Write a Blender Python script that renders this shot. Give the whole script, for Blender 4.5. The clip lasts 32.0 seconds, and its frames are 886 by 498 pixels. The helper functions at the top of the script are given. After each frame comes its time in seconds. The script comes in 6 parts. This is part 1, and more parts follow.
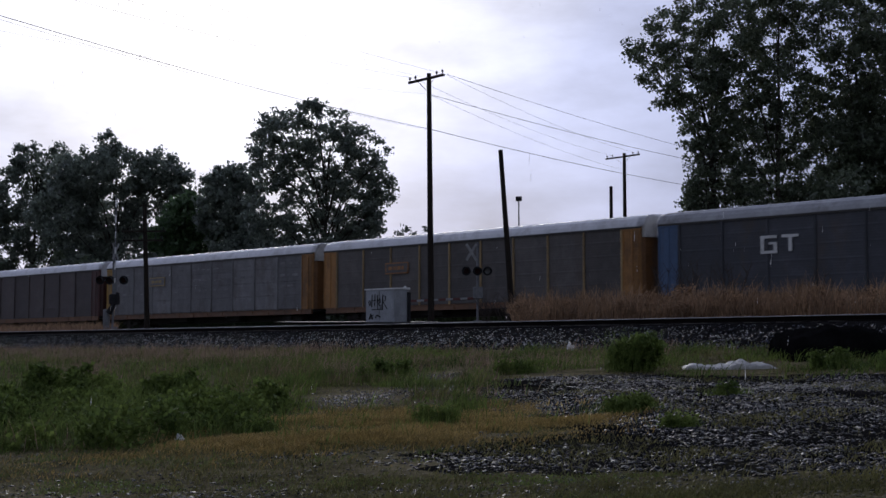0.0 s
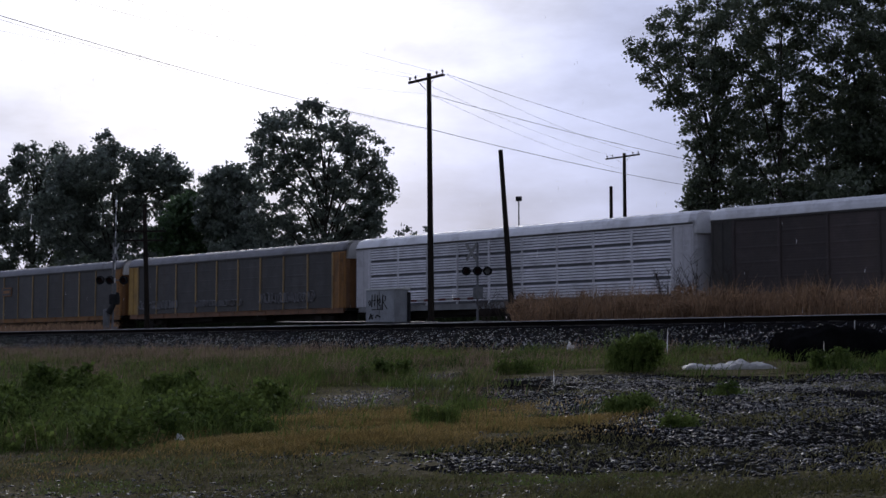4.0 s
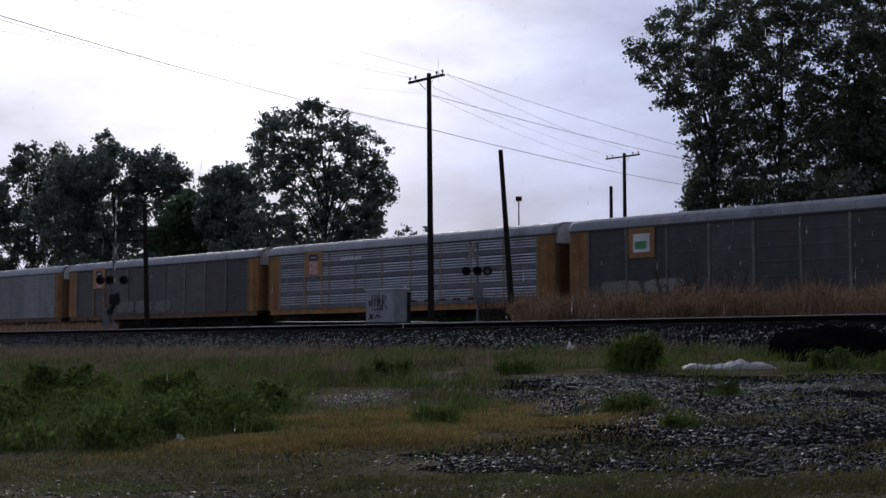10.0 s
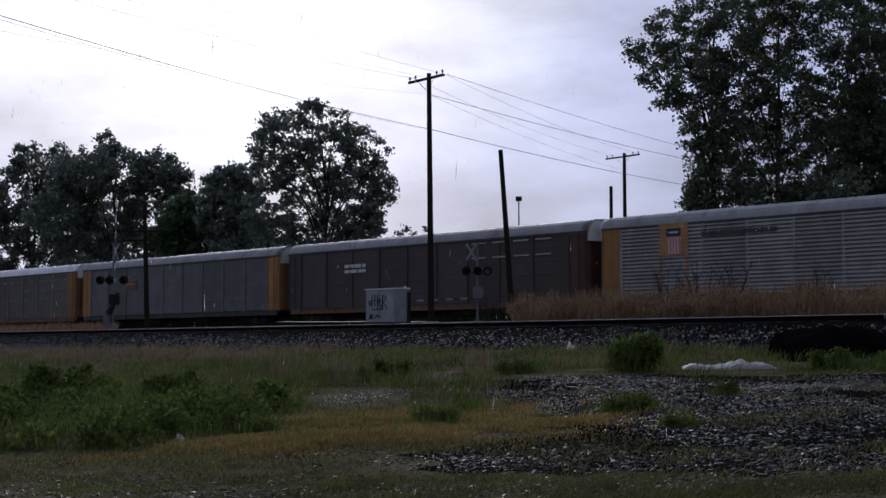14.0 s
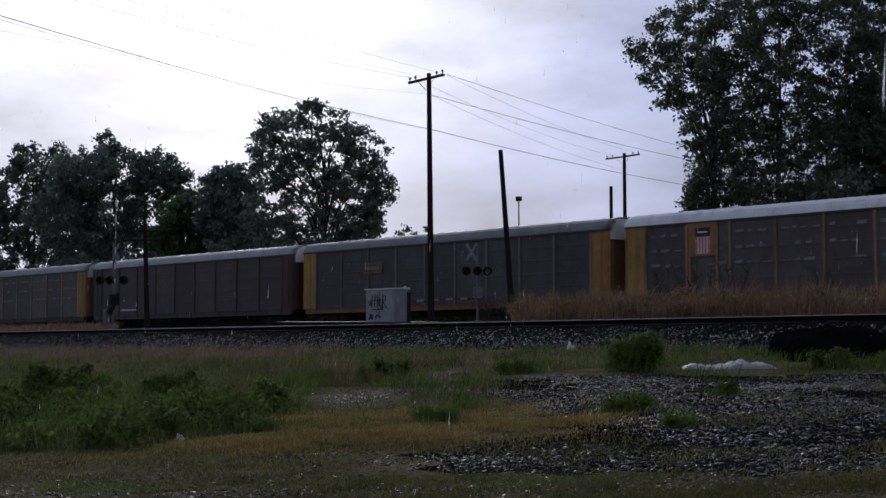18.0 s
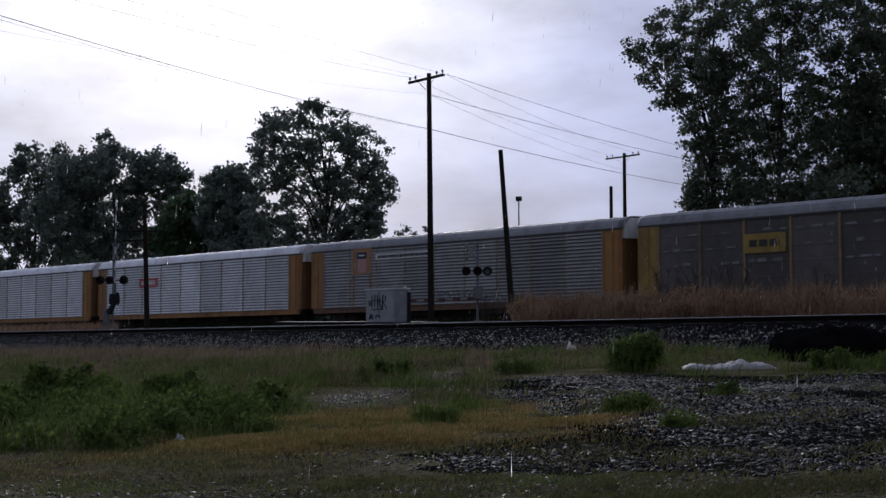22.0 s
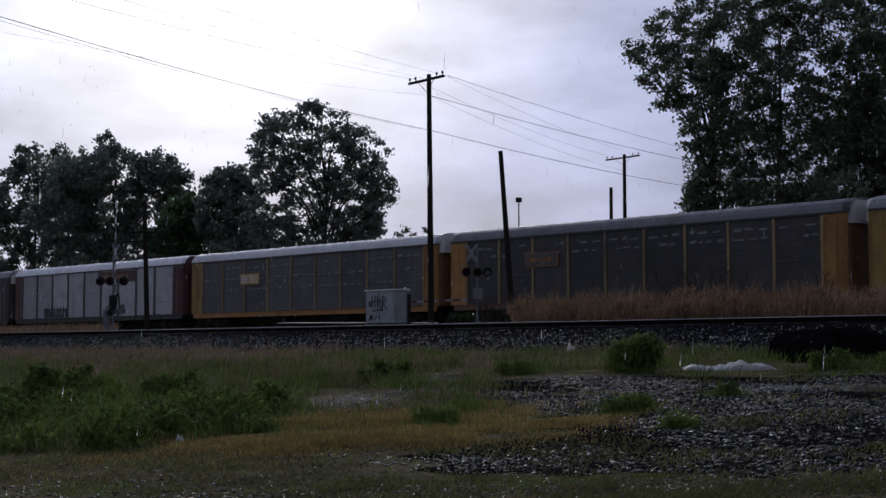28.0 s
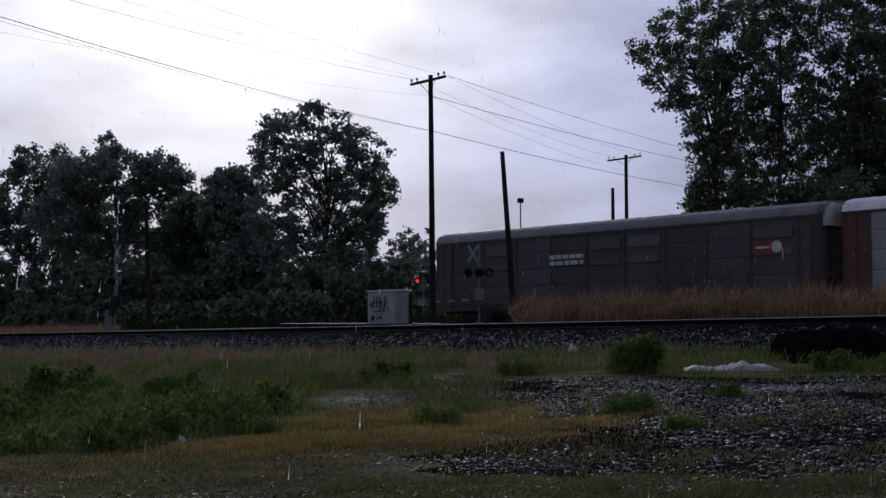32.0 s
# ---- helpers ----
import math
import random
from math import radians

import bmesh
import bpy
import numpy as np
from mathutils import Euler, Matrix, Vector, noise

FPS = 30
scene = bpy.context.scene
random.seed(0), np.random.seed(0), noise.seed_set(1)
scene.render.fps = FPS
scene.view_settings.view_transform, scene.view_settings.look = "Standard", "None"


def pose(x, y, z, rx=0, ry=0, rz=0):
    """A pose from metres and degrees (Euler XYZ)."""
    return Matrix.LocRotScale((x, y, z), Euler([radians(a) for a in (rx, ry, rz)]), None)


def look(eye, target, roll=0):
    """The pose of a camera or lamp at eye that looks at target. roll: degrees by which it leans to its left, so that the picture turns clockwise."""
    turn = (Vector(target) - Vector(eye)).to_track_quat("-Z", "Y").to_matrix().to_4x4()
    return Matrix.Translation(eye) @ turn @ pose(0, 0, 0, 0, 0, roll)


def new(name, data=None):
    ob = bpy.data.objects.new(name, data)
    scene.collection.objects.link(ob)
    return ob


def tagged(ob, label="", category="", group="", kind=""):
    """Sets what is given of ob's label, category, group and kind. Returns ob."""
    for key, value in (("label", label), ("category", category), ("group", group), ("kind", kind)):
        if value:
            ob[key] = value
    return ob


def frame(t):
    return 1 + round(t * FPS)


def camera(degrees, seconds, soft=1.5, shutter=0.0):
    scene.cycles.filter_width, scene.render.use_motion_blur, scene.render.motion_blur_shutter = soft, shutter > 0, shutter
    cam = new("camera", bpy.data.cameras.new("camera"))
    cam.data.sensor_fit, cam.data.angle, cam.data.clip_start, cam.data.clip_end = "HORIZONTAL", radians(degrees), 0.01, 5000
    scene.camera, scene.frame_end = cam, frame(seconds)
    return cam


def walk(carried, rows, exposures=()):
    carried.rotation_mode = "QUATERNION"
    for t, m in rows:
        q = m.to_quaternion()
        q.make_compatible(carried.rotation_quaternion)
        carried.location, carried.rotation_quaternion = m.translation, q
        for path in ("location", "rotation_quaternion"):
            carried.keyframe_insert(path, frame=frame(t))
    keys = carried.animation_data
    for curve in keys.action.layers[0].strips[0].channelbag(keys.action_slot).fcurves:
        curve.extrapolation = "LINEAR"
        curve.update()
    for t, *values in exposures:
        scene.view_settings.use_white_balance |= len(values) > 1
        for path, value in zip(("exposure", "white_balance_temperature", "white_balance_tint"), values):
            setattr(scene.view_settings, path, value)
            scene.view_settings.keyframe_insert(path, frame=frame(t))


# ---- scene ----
# The clip is a level view over two railway tracks; a long train of closed car carriers passes on the far one.
# World: the camera stands at the origin and looks along +y. Track frame: a runs along the tracks, d across them.
cam = camera(35.49, 32.0, soft=1.5, shutter=0.14)
EYE = 1.2
PITCH = 94.1926
walk(cam, [
    (0.0, pose(0, 0, EYE, PITCH, 0, 0)),
    (25.0, pose(0, 0, EYE, PITCH, 0, 0)),
    (25.6, pose(0, 0, EYE, PITCH + 0.028, 0, 0)),
    (27.8, pose(0, 0, EYE, PITCH + 0.045, 0, 0)),
    (28.8, pose(0, 0, EYE, PITCH + 0.035, 0, 0)),
    (29.4, pose(0, 0, EYE, PITCH + 0.045, 0, 0.066)),
    (30.0, pose(0, 0, EYE, PITCH + 0.07, 0, 0.07)),
    (32.0, pose(0, 0, EYE, PITCH + 0.07, 0, 0.07)),
], exposures=[(0, 0.0), (9, -0.06), (13, -0.1), (23, -0.18), (28, -0.24), (32, -0.3)])

TURN = -45.62
TX, TY = math.cos(radians(TURN)), math.sin(radians(TURN))
NX, NY = -TY, TX
RAIL_FAR, RAIL_NEAR = 3.0, 2.2
SIDE_D = 60.93


def spot(a, d):
    """World x, y of the place a metres along and d metres across the tracks."""
    return TX * a + NX * d, TY * a + NY * d


def across(x, y):
    return x * NX + y * NY


def along(x, y):
    return x * TX + y * TY


def ground_z(x, y):
    d = across(x, y)
    z = float(np.interp(d, [7, 32, 34, 37.5, 39.5, 42, 47, 55, 58.5, 66, 75, 90], [0, 1.2, 1.3, 1.5, 1.95, 2.35, 2.55, 2.7, 2.6, 2.6, 2.75, 2.9]))
    if 3 < d < 33:
        z += 0.10 * noise.noise(Vector((x * 0.25, y * 0.25, 1.7))) * min(1, (d - 3) / 6, (33 - d) / 6)
    return z


# ---- world, sun ----
world = bpy.data.worlds.new("rain_sky")
scene.world = world
world.use_nodes = True
wt = world.node_tree
wt.nodes.clear()
SUN_AZ, SUN_EL = radians(-9.5), radians(20)
SUN_DIR = (math.sin(SUN_AZ) * math.cos(SUN_EL), math.cos(SUN_AZ) * math.cos(SUN_EL), math.sin(SUN_EL))


def wnode(kind, **values):
    n = wt.nodes.new(kind)
    for key, value in values.items():
        n.inputs[key].default_value = value
    return n


out = wnode("ShaderNodeOutputWorld")
back = wnode("ShaderNodeBackground", Strength=1.0)
sky = wnode("ShaderNodeTexSky")
sky.sky_type, sky.sun_disc = "NISHITA", False
sky.sun_elevation, sky.sun_rotation = SUN_EL, SUN_AZ
dim = wnode("ShaderNodeVectorMath")
dim.operation = "SCALE"
dim.inputs["Scale"].default_value = 0.09
wt.links.new(sky.outputs["Color"], dim.inputs[0])
coord = wnode("ShaderNodeTexCoord")
mapping = wnode("ShaderNodeMapping", Scale=(1.0, 1.0, 2.6))
wt.links.new(coord.outputs["Generated"], mapping.inputs["Vector"])
clouds = wnode("ShaderNodeTexNoise", Scale=6.0, Detail=6.0, Roughness=0.55)
wt.links.new(mapping.outputs["Vector"], clouds.inputs["Vector"])
dot = wnode("ShaderNodeVectorMath")
dot.operation = "DOT_PRODUCT"
dot.inputs[1].default_value = SUN_DIR
wt.links.new(coord.outputs["Generated"], dot.inputs[0])
# thin cloud glows towards the hidden sun
lobe = wnode("ShaderNodeValToRGB")
lobe.color_ramp.elements[0].position, lobe.color_ramp.elements[0].color = 0.2, (0.26, 0.287, 0.39, 1)
lobe.color_ramp.elements[1].position, lobe.color_ramp.elements[1].color = 1.0, (1.7, 1.68, 1.72, 1)
for place, rgb in ((0.905, (0.405, 0.455, 0.725)), (0.957, (0.595, 0.655, 0.965)), (0.983, (0.97, 1.005, 1.22))):
    lobe.color_ramp.elements.new(place).color = (*rgb, 1)
puff = wnode("ShaderNodeMapRange")
puff.inputs["From Min"].default_value, puff.inputs["From Max"].default_value = 0.3, 0.72
puff.inputs["To Min"].default_value, puff.inputs["To Max"].default_value = 0.68, 1.32
wt.links.new(dot.outputs["Value"], lobe.inputs["Fac"])
wt.links.new(clouds.outputs["Fac"], puff.inputs["Value"])
# the cloud thickens towards the horizon
split = wnode("ShaderNodeSeparateXYZ")
wt.links.new(coord.outputs["Generated"], split.inputs["Vector"])
low = wnode("ShaderNodeMapRange")
low.inputs["From Min"].default_value, low.inputs["From Max"].default_value = 0.06, 0.2
low.inputs["To Min"].default_value, low.inputs["To Max"].default_value = 0.8, 1.0
wt.links.new(split.outputs["Z"], low.inputs["Value"])
thick = wnode("ShaderNodeMath")
thick.operation = "MULTIPLY"
wt.links.new(puff.outputs["Result"], thick.inputs[0])
wt.links.new(low.outputs["Result"], thick.inputs[1])
shade = wnode("ShaderNodeVectorMath")
shade.operation = "SCALE"
wt.links.new(lobe.outputs["Color"], shade.inputs[0])
wt.links.new(thick.outputs["Value"], shade.inputs["Scale"])
mix = wnode("ShaderNodeMix")
mix.data_type = "RGBA"
mix.inputs["Factor"].default_value = 0.9
wt.links.new(dim.outputs["Vector"], mix.inputs["A"])
wt.links.new(shade.outputs["Vector"], mix.inputs["B"])
wt.links.new(mix.outputs["Result"], back.inputs["Color"])
wt.links.new(back.outputs["Background"], out.inputs["Surface"])

sun = new("sun", bpy.data.lights.new("sun", "SUN"))
sun.data.energy, sun.data.angle, sun.data.color = 0.7, radians(25), (1.0, 0.97, 0.94)
sun.matrix_world = look(Vector(SUN_DIR) * 200, (0, 0, 0))


# ---- materials ----
def material(name, dark, light, rough=0.7, scale=4.0, metal=0.0, bump=0.3, fine=40.0, stretch=(1, 1, 1), each=0.0, stain=None, gloss=0.5, streak=None):
    """A surface between two colours by coarse and fine noise; stain: (colour, amount) patches; streak: (colour, amount, stretch) drawn-out marks; each: change from piece to piece."""
    m = bpy.data.materials.new(name)
    m.use_nodes = True
    t = m.node_tree
    bsdf = t.nodes["Principled BSDF"]

    def node(kind, **values):
        n = t.nodes.new(kind)
        for key, value in values.items():
            n.inputs[key].default_value = value
        return n

    co = node("ShaderNodeTexCoord")
    mp = node("ShaderNodeMapping", Scale=stretch)
    t.links.new(co.outputs["Object"], mp.inputs["Vector"])
    info = node("ShaderNodeObjectInfo")
    add = node("ShaderNodeVectorMath")
    scl = node("ShaderNodeVectorMath")
    scl.operation = "SCALE"
    scl.inputs[0].default_value = (37.0, 19.0, 53.0)
    t.links.new(info.outputs["Random"], scl.inputs["Scale"])
    t.links.new(mp.outputs["Vector"], add.inputs[0])
    t.links.new(scl.outputs["Vector"], add.inputs[1])
    big = node("ShaderNodeTexNoise", Scale=scale, Detail=4.0, Roughness=0.6)
    small = node("ShaderNodeTexNoise", Scale=fine, Detail=3.0, Roughness=0.7)
    t.links.new(add.outputs["Vector"], big.inputs["Vector"])
    t.links.new(add.outputs["Vector"], small.inputs["Vector"])
    half = node("ShaderNodeMath")
    half.operation = "MULTIPLY_ADD"
    half.inputs[1].default_value = 0.45
    t.links.new(small.outputs["Fac"], half.inputs[0])
    sc2 = node("ShaderNodeMath")
    sc2.operation = "MULTIPLY"
    sc2.inputs[1].default_value = 0.55
    t.links.new(big.outputs["Fac"], sc2.inputs[0])
    t.links.new(sc2.outputs["Value"], half.inputs[2])
    ramp = node("ShaderNodeValToRGB")
    ramp.color_ramp.elements[0].position, ramp.color_ramp.elements[0].color = 0.36, (*dark, 1)
    ramp.color_ramp.elements[1].position, ramp.color_ramp.elements[1].color = 0.64, (*light, 1)
    t.links.new(half.outputs["Value"], ramp.inputs["Fac"])
    colour = ramp.outputs["Color"]
    if stain:
        patch = node("ShaderNodeTexNoise", Scale=scale * 0.45, Detail=6.0, Roughness=0.75)
        t.links.new(add.outputs["Vector"], patch.inputs["Vector"])
        rng = node("ShaderNodeMapRange")
        rng.inputs["From Min"].default_value, rng.inputs["From Max"].default_value = 0.52, 0.66
        rng.inputs["To Max"].default_value = stain[1]
        t.links.new(patch.outputs["Fac"], rng.inputs["Value"])
        mx = node("ShaderNodeMix")
        mx.data_type = "RGBA"
        mx.inputs["B"].default_value = (*stain[0], 1)
        t.links.new(rng.outputs["Result"], mx.inputs["Factor"])
        t.links.new(colour, mx.inputs["A"])
        colour = mx.outputs["Result"]
    if streak:
        smp = node("ShaderNodeMapping", Scale=streak[2])
        t.links.new(add.outputs["Vector"], smp.inputs["Vector"])
        run = node("ShaderNodeTexNoise", Scale=1.0, Detail=5.0, Roughness=0.7)
        t.links.new(smp.outputs["Vector"], run.inputs["Vector"])
        srg = node("ShaderNodeMapRange")
        srg.inputs["From Min"].default_value, srg.inputs["From Max"].default_value = 0.5, 0.7
        srg.inputs["To Max"].default_value = streak[1]
        t.links.new(run.outputs["Fac"], srg.inputs["Value"])
        smx = node("ShaderNodeMix")
        smx.data_type = "RGBA"
        smx.inputs["B"].default_value = (*streak[0], 1)
        t.links.new(srg.outputs["Result"], smx.inputs["Factor"])
        t.links.new(colour, smx.inputs["A"])
        colour = smx.outputs["Result"]
    if each:
        rnd = info.outputs["Random"]
        if each < 0:
            rnd = node("ShaderNodeNewGeometry").outputs["Random Per Island"]
        vr = node("ShaderNodeMapRange")
        vr.inputs["To Min"].default_value, vr.inputs["To Max"].default_value = 1 - abs(each), 1 + abs(each)
        t.links.new(rnd, vr.inputs["Value"])
        hs = node("ShaderNodeHueSaturation")
        t.links.new(vr.outputs["Result"], hs.inputs["Value"])
        t.links.new(colour, hs.inputs["Color"])
        colour = hs.outputs["Color"]
    t.links.new(colour, bsdf.inputs["Base Color"])
    bsdf.inputs["Metallic"].default_value = metal
    bsdf.inputs["Specular IOR Level"].default_value = gloss
    rr = node("ShaderNodeMapRange")
    rr.inputs["To Min"].default_value, rr.inputs["To Max"].default_value = max(0.05, rough - 0.15), min(1, rough + 0.15)
    t.links.new(big.outputs["Fac"], rr.inputs["Value"])
    t.links.new(rr.outputs["Result"], bsdf.inputs["Roughness"])
    if bump:
        bp = node("ShaderNodeBump", Strength=bump, Distance=0.02)
        t.links.new(small.outputs["Fac"], bp.inputs["Height"])
        t.links.new(bp.outputs["Normal"], bsdf.inputs["Normal"])
    return m


def leaf_material(name, dark, light, rough=0.6, through_light=0.35, gloss=0.2):
    """Foliage: each leaf has its own tone, and some light comes through it."""
    m = material(name, dark, light, rough, 0.25, 0, 0, 3.0, each=-0.45, gloss=gloss)
    t = m.node_tree
    bsdf = t.nodes["Principled BSDF"]
    tr = t.nodes.new("ShaderNodeBsdfTranslucent")
    t.links.new(bsdf.inputs["Base Color"].links[0].from_socket, tr.inputs["Color"])
    mx = t.nodes.new("ShaderNodeMixShader")
    mx.inputs["Fac"].default_value = through_light
    t.links.new(bsdf.outputs["BSDF"], mx.inputs[1])
    t.links.new(tr.outputs["BSDF"], mx.inputs[2])
    t.links.new(mx.outputs["Shader"], t.nodes["Material Output"].inputs["Surface"])
    return m


M_DIRT = material("wet_dirt", (0.03, 0.027, 0.016), (0.205, 0.175, 0.105), 0.8, 0.9, 0, 1.0, 12, stain=((0.045, 0.05, 0.016), 0.85), gloss=0.0)
M_FINES = material("dark_gravel_fines", (0.004, 0.004, 0.0043), (0.02, 0.019, 0.018), 0.8, 1.2, 0, 1.0, 26, stain=((0.05, 0.048, 0.022), 0.6), gloss=0.0)
# Bed coloured near-black, so gaps between the stones read dark.
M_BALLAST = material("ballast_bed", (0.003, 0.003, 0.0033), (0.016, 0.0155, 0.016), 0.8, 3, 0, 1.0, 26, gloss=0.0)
M_STONE = material("wet_stone", (0.003, 0.003, 0.0036), (0.038, 0.039, 0.045), 0.34, 3, 0, 0.4, 30, each=-0.98, gloss=0.14)
M_GRIT = material("dull_grit", (0.012, 0.011, 0.009), (0.07, 0.065, 0.055), 0.6, 3, 0, 0.3, 30, each=-0.8, gloss=0.08)
M_BANK = material("dark_ballast_stone", (0.007, 0.0082, 0.011), (0.074, 0.084, 0.108), 0.28, 3, 0, 0.4, 30, each=-0.98, gloss=0.34)
M_CLOD = material("wet_clod", (0.006, 0.0055, 0.004), (0.17, 0.155, 0.11), 0.6, 3, 0, 0.5, 30, each=-0.7, gloss=0.12)
# Web near-black and head strip pale: backlit shade and edge highlight in colour.
M_RAIL = material("shaded_rusty_web", (0.003, 0.0025, 0.0025), (0.010, 0.008, 0.0075), 0.85, 3, 0, 0.2, 30, gloss=0.04)
M_HEAD = material("lit_worn_head", (0.26, 0.25, 0.25), (0.42, 0.41, 0.41), 0.4, 3, 0.5, 0.1, 30)
M_TIE = material("old_tie", (0.02, 0.016, 0.013), (0.06, 0.05, 0.04), 0.8, 3, 0, 0.6, 40, stretch=(6, 1, 6), each=0.3)
M_ROAD = material("wet_asphalt", (0.035, 0.035, 0.037), (0.08, 0.08, 0.083), 0.65, 0.8, 0, 0.2, 60, gloss=0.12)
M_POLE = material("tarred_pole", (0.010, 0.008, 0.007), (0.034, 0.026, 0.021), 0.85, 2, 0, 0.6, 30, stretch=(5, 5, 0.6), gloss=0.15)
M_WIRE = material("wire", (0.02, 0.02, 0.025), (0.05, 0.05, 0.06), 0.6, 2, 0.2, 0)
M_BARK = material("bark", (0.02, 0.017, 0.013), (0.07, 0.06, 0.045), 0.9, 2, 0, 0.8, 14, stretch=(3, 3, 0.6))
M_STEEL = material("dull_steel", (0.10, 0.105, 0.115), (0.22, 0.22, 0.235), 0.55, 3, 0.5, 0.15, 30)
M_BLACK = material("black_paint", (0.010, 0.010, 0.012), (0.024, 0.024, 0.027), 0.6, 4, 0, 0.1, gloss=0.15)
M_BLACK_HEAP = material("black_heap", (0.0025, 0.0025, 0.0027), (0.009, 0.009, 0.0095), 0.9, 2, 0, 0.3, gloss=0.0)
M_LENS_RED = material("red_lens", (0.016, 0.005, 0.006), (0.028, 0.006, 0.007), 0.5, 4, 0, 0, gloss=0.1)
M_WHITE = material("white_paint", (0.5, 0.5, 0.5), (0.78, 0.78, 0.78), 0.45, 3, 0, 0.1, stain=((0.3, 0.28, 0.25), 0.6))
M_OLD_WHITE = material("weathered_white", (0.15, 0.15, 0.15), (0.29, 0.29, 0.3), 0.5, 3, 0, 0.1)
M_SHEET = material("soiled_sheeting", (0.17, 0.168, 0.15), (0.46, 0.455, 0.44), 0.5, 5, 0, 0.3, stain=((0.2, 0.17, 0.13), 0.7))
M_DULL_RED = material("worn_red", (0.07, 0.02, 0.018), (0.12, 0.03, 0.026), 0.6, 3, 0, 0.1)
M_CABINET = material("cabinet_grey", (0.21, 0.22, 0.24), (0.34, 0.355, 0.38), 0.45, 1.5, 0.3, 0.1, 20, stain=((0.16, 0.15, 0.14), 0.5))
M_TRUCK = material("truck_iron", (0.012, 0.01, 0.009), (0.045, 0.035, 0.03), 0.8, 3, 0.2, 0.3)
# Leaf colour raised and greyed to stand in for rain haze.
M_LEAF = leaf_material("tree_leaf", (0.12, 0.15, 0.124), (0.21, 0.248, 0.2), 0.33, 0.58, 1.0)
M_LEAF_B = leaf_material("low_leaf", (0.075, 0.1, 0.068), (0.14, 0.172, 0.105), 0.4, 0.5, 0.8)
M_LEAF_GREEN = leaf_material("fresh_leaf", (0.055, 0.105, 0.045), (0.12, 0.19, 0.085), 0.42, 0.5, 0.6)
# Paler grey-green leaf: distance haze is mixed into the colour.
M_LEAF_HAZE = leaf_material("hazed_far_leaf", (0.16, 0.18, 0.16), (0.27, 0.29, 0.26))
M_WEED = leaf_material("green_weed", (0.036, 0.066, 0.018), (0.185, 0.24, 0.062), gloss=0.06)
# Darker weed copy for the growth added behind the far track.
M_DARK_WEED = leaf_material("darkened_weed", (0.016, 0.024, 0.012), (0.045, 0.058, 0.028), gloss=0.06)
M_OLIVE = leaf_material("olive_grass", (0.065, 0.07, 0.026), (0.2, 0.185, 0.075), gloss=0.06)
M_TAN = leaf_material("tan_grass", (0.155, 0.118, 0.042), (0.43, 0.305, 0.115), gloss=0.06)
M_BROWN = leaf_material("dry_reed", (0.115, 0.073, 0.047), (0.35, 0.23, 0.148), gloss=0.06)
M_SEED = leaf_material("seed_heads", (0.16, 0.11, 0.08), (0.34, 0.25, 0.18), gloss=0.06)
M_TWIG = material("dark_twig", (0.02, 0.015, 0.012), (0.05, 0.035, 0.03), 0.8, 3, 0, 0)


